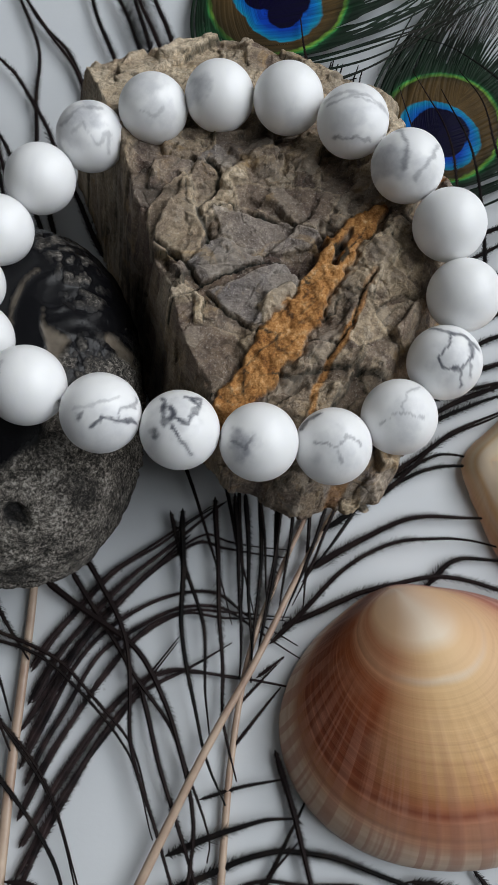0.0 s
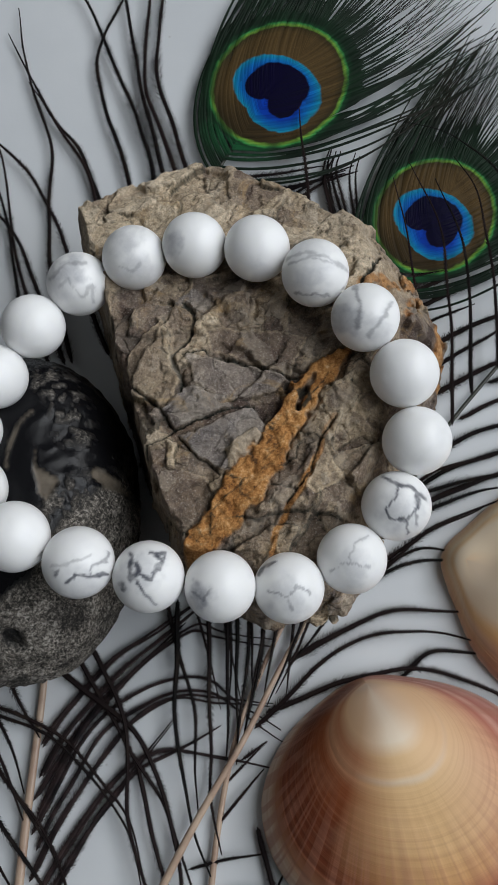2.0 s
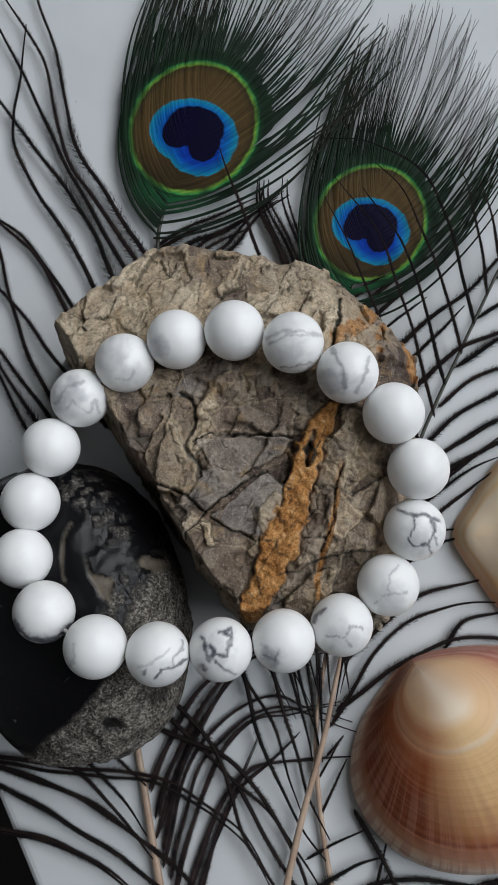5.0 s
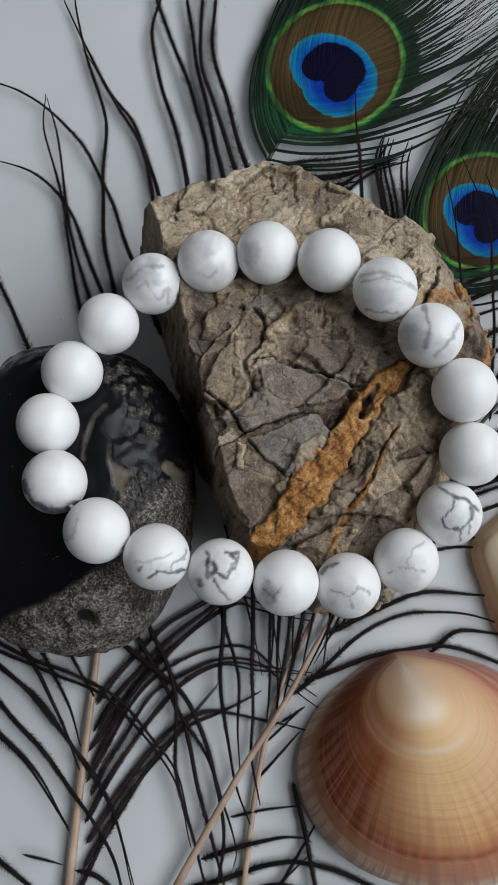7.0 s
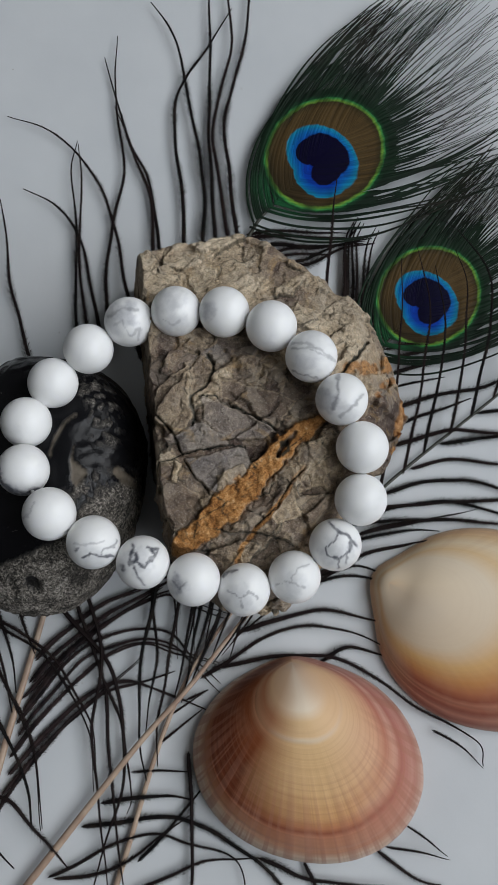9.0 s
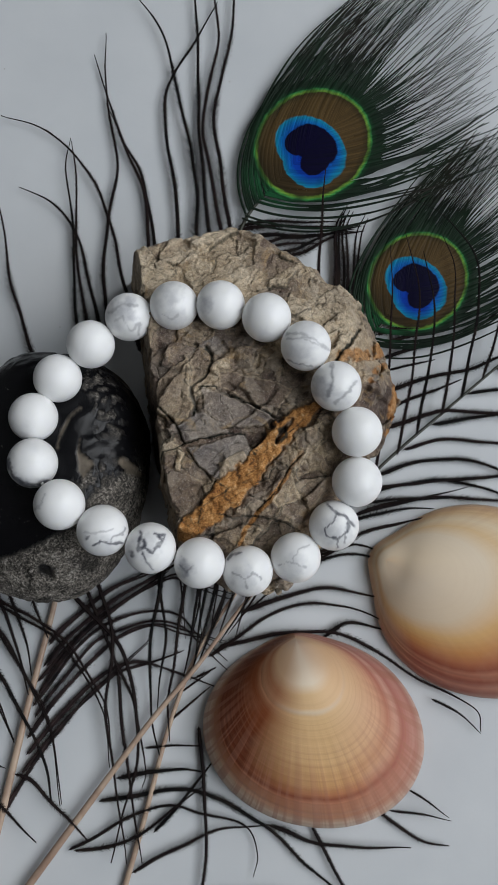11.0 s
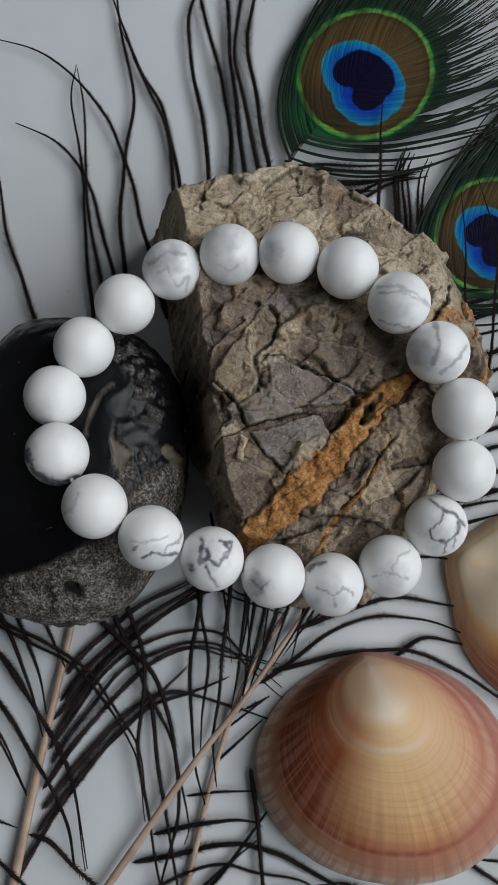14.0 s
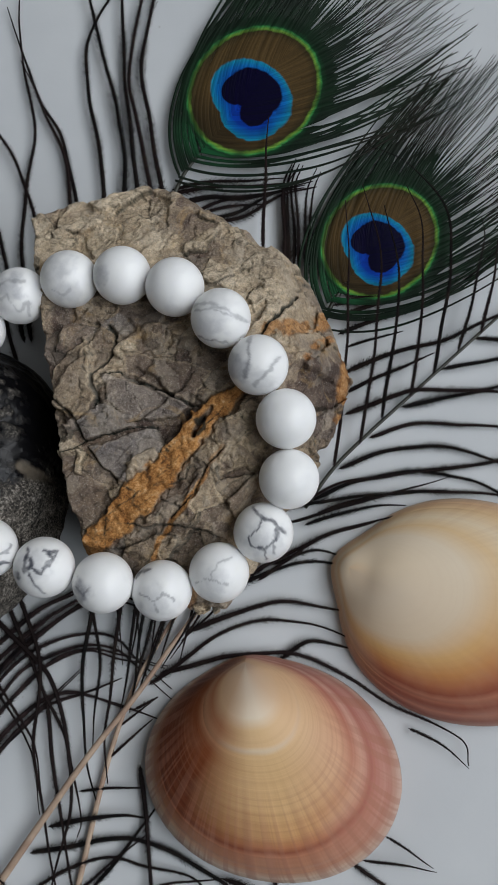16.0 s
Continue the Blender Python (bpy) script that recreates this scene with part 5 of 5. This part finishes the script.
LADDER_BARBS = [
    (39.7, 79.1, 47.6, 83.9, 60.3, 89.3, 72.6, 97.2, 82.7, 103.7),
    (39.0, 84.7, 47.1, 88.3, 51.1, 90.0),
    (37.4, 87.7, 46.5, 92.6, 55.8, 97.0, 63.5, 103.6, 69.9, 111.5, 77.5, 120.8),
    (40.3, 74.8, 50.4, 81.2, 58.3, 85.9),
    (40.9, 70.0, 51.1, 75.6, 58.0, 77.8, 74.4, 79.4, 86.3, 80.6),
    (36.9, 91.4, 47.3, 96.6, 56.4, 101.5, 65.4, 108.4, 70.9, 113.5, 79.7, 121.7),
    (35.3, 93.8, 45.8, 98.3, 55.1, 102.6, 62.8, 110.0),
]
FAN_BARBS = [
    (0.4, 35.2, 2.9, 24.1, 5.4, 12.7),
    (2.9, 35.2, 3.5, 22.2, 3.4, 11.3),
    (6.3, 35.2, 7.3, 24.2, 7.7, 14.9),
    (10.6, 32.2, 8.8, 21.3, 7.2, 11.4),
    (12.7, 32.2, 11.2, 22.3, 9.5, 11.5),
    (15.2, 31.3, 14.6, 21.4, 13.6, 12.8),
    (18.2, 31.3, 14.1, 20.4, 10.2, 11.5),
    (20.0, 31.3, 16.0, 22.4, 11.8, 13.8),
    (23.7, 31.4, 18.9, 24.4, 13.6, 17.9),
    (-7.3, 40.3, -2.0, 25.0, 1.9, 10.8),
    (27.7, 32.4, 39.7, 43.6, 53.0, 49.5, 64.0, 54.4),
    (32.0, 45.4, 41.2, 49.5, 53.4, 54.9, 64.4, 59.8),
    (35.1, 50.8, 42.8, 55.6, 53.7, 58.7, 65.2, 62.0),
]
UNDER_EYE_BARBS = [
    (-4.9, 115.2, 0.7, 117.2, 10.2, 118.9, 20.3, 120.7),
    (-3.2, 112.7, 4.2, 115.5, 13.1, 116.5, 25.4, 120.6),
    (-0.2, 110.3, 7.2, 113.2, 17.1, 115.6),
    (5.1, 109.6, 12.5, 111.8, 19.5, 117.2, 27.9, 120.9),
    (1.5, 111.8, 8.1, 115.3, 18.1, 117.8),
    (23.3, 99.1, 22.7, 108.3, 20.7, 117.4, 22.5, 123.0),
    (25.4, 102.0, 24.4, 111.1, 22.2, 120.3, 23.4, 125.8),
    (29.1, 98.5, 27.0, 108.8, 26.2, 119.4, 27.4, 124.9),
    (24.7, 98.0, 23.5, 108.4, 21.4, 120.2, 22.6, 127.1),
]

f1 = feather("peacock_feather", "peacock eye feather with large blue eye, lying under the rock", (-33, -30))
add_shaft(f1, "quill", [(-34.5, -64, 1.8), (-33.1, -38, 1.8), (-32.2, -10.3, 1.8), (-31.2, 12, 1.3), (-31.0, 30, 0.9)], 1.1, 0.6, M_QUILL, "pale cream quill")
add_shaft(f1, "rachis", [(-6.0, 104, 1.2), (-2.3, 119.7, 2.2), (4.8, 131.2, 2.8), (11.6, 141.3, 3.0), (18.4, 151.5, 3.0)], 0.55, 0.25, M_RACHIS, "thin dark shaft")
add_eye(f1, (11.8, 142.0), 57, 1.0, 3.0, 11, 0.55, 0.10)
add_barbs(f1, LEFT_BARBS, 1.6, 0.85, 1.25, M_BARB, 21)
for row in UP_BARBS:          # their roots run on under the rock
    back = 16 / math.hypot(row[0] - row[2], row[1] - row[3])
    add_barbs(f1, [(row[0] + back * (row[0] - row[2]), row[1] + back * (row[1] - row[3]), *row)], 1.8, 0.95, 1.7, M_BARB, 22 + round(row[0]) % 7)


def run_on(row, more):
    """A barb's row turned to end on the rock's side and carried on under it."""
    pts = [(row[i], row[i + 1]) for i in range(0, len(row), 2)]
    if pts[-1][0] < pts[0][0]:
        pts.reverse()
    (ax, ay), (bx, by) = pts[-2:]
    n = math.hypot(bx - ax, by - ay)
    pts.append((bx + (bx - ax) / n * more, by + (by - ay) / n * more))
    return [v for p in pts for v in p]


add_barbs(f1, [run_on(row, 10) for row in ARC_BARBS], 1.0, 0.72, 0.85, M_BARB_BROWN, 23, 2, 1.0)
add_barbs(f1, CROSS_BARBS, 2.6, 0.95, 1.0, M_BARB, 24)
add_barbs(f1, [(-70, 20, -57, 17, -46, 12.6, -30, 7.4, -22.5, 2.0, -14, -7.5, -9.5, -20), (-68, 20, -58, 15, -44, 6, -34.6, -3.6, -25.7, -14.8, -19.5, -31.5),
               (-68, 17.5, -58.5, 11, -48.0, 2, -37, -8.5, -25.6, -22.3, -21.4, -32), (-66, 5.5, -60, 3.4, -49.4, -1.7, -39.7, -10.5, -33.5, -19.2)], 2.6, 0.8, 0.95, M_BARB, 26, 2, 0.5)

f2 = feather("peacock_feather", "long peacock feather with a pale quill and sparse dark barbs", (-15, -30))
add_shaft(f2, "quill", [(-28, -60, 2.0), (-15.6, -35, 2.6), (-2.9, -9.9, 3.2), (6.0, 5.5, 3.0), (12.2, 17.6, 2.4), (17.7, 27.4, 1.4), (24, 37, 1.0)], 0.95, 0.38, M_QUILL, "pale cream quill")
add_shaft(f2, "rachis", [(35.3, 49.1, 1.4), (40.1, 58.2, 1.6), (46.2, 66.4, 1.6), (56.7, 79.0, 1.6), (72.6, 97.9, 1.6), (85, 112, 1.6)], 0.42, 0.28, M_RACHIS, "thin dark shaft")
add_barbs(f2, RIGHT_BARBS, 1.6, 1.0, 1.25, M_BARB, 31)
add_barbs(f2, LOW_BARBS, 1.5, 0.8, 1.05, M_BARB, 32)
add_barbs(f2, SIDE_BARBS, 1.2, 0.78, 1.15, M_BARB, 33)
add_barbs(f2, OVER_EYE_BARBS, 5.2, 0.70, 0.6, M_BARB, 34)

f3 = feather("peacock_feather", "peacock eye feather with smaller blue eye, lying beside the rock", (0, -30))
add_shaft(f3, "quill", [(-3.0, -62, 1.2), (-0.2, -36, 1.2), (1.8, -10.9, 1.4), (4.8, 6.1, 1.4), (9.8, 19.2, 1.4), (15, 30, 1.0)], 0.75, 0.4, M_QUILL, "brownish pale quill")
add_shaft(f3, "rachis", [(34.0, 90.5, 1.4), (35.9, 96.1, 2.0), (40.9, 103.0, 2.6), (44.4, 108.2, 3.0), (46.4, 116.1, 3.0)], 0.5, 0.25, M_RACHIS, "thin dark shaft")
add_eye(f3, (44.2, 110.0), 58, 0.84, 2.4, 12, 0.40, 0.10)
add_barbs(f3, STANDING_BARBS, 2.2, 0.88, 0.9, M_BARB, 41)
add_barbs(f3, LADDER_BARBS, 2.0, 0.9, 1.0, M_BARB, 42)
add_barbs(f2, FAN_BARBS, 2.0, 0.62, 0.45, M_BARB, 35)
add_barbs(f1, UNDER_EYE_BARBS, 1.6, 0.8, 1.2, M_BARB, 25, 2, 0.9)
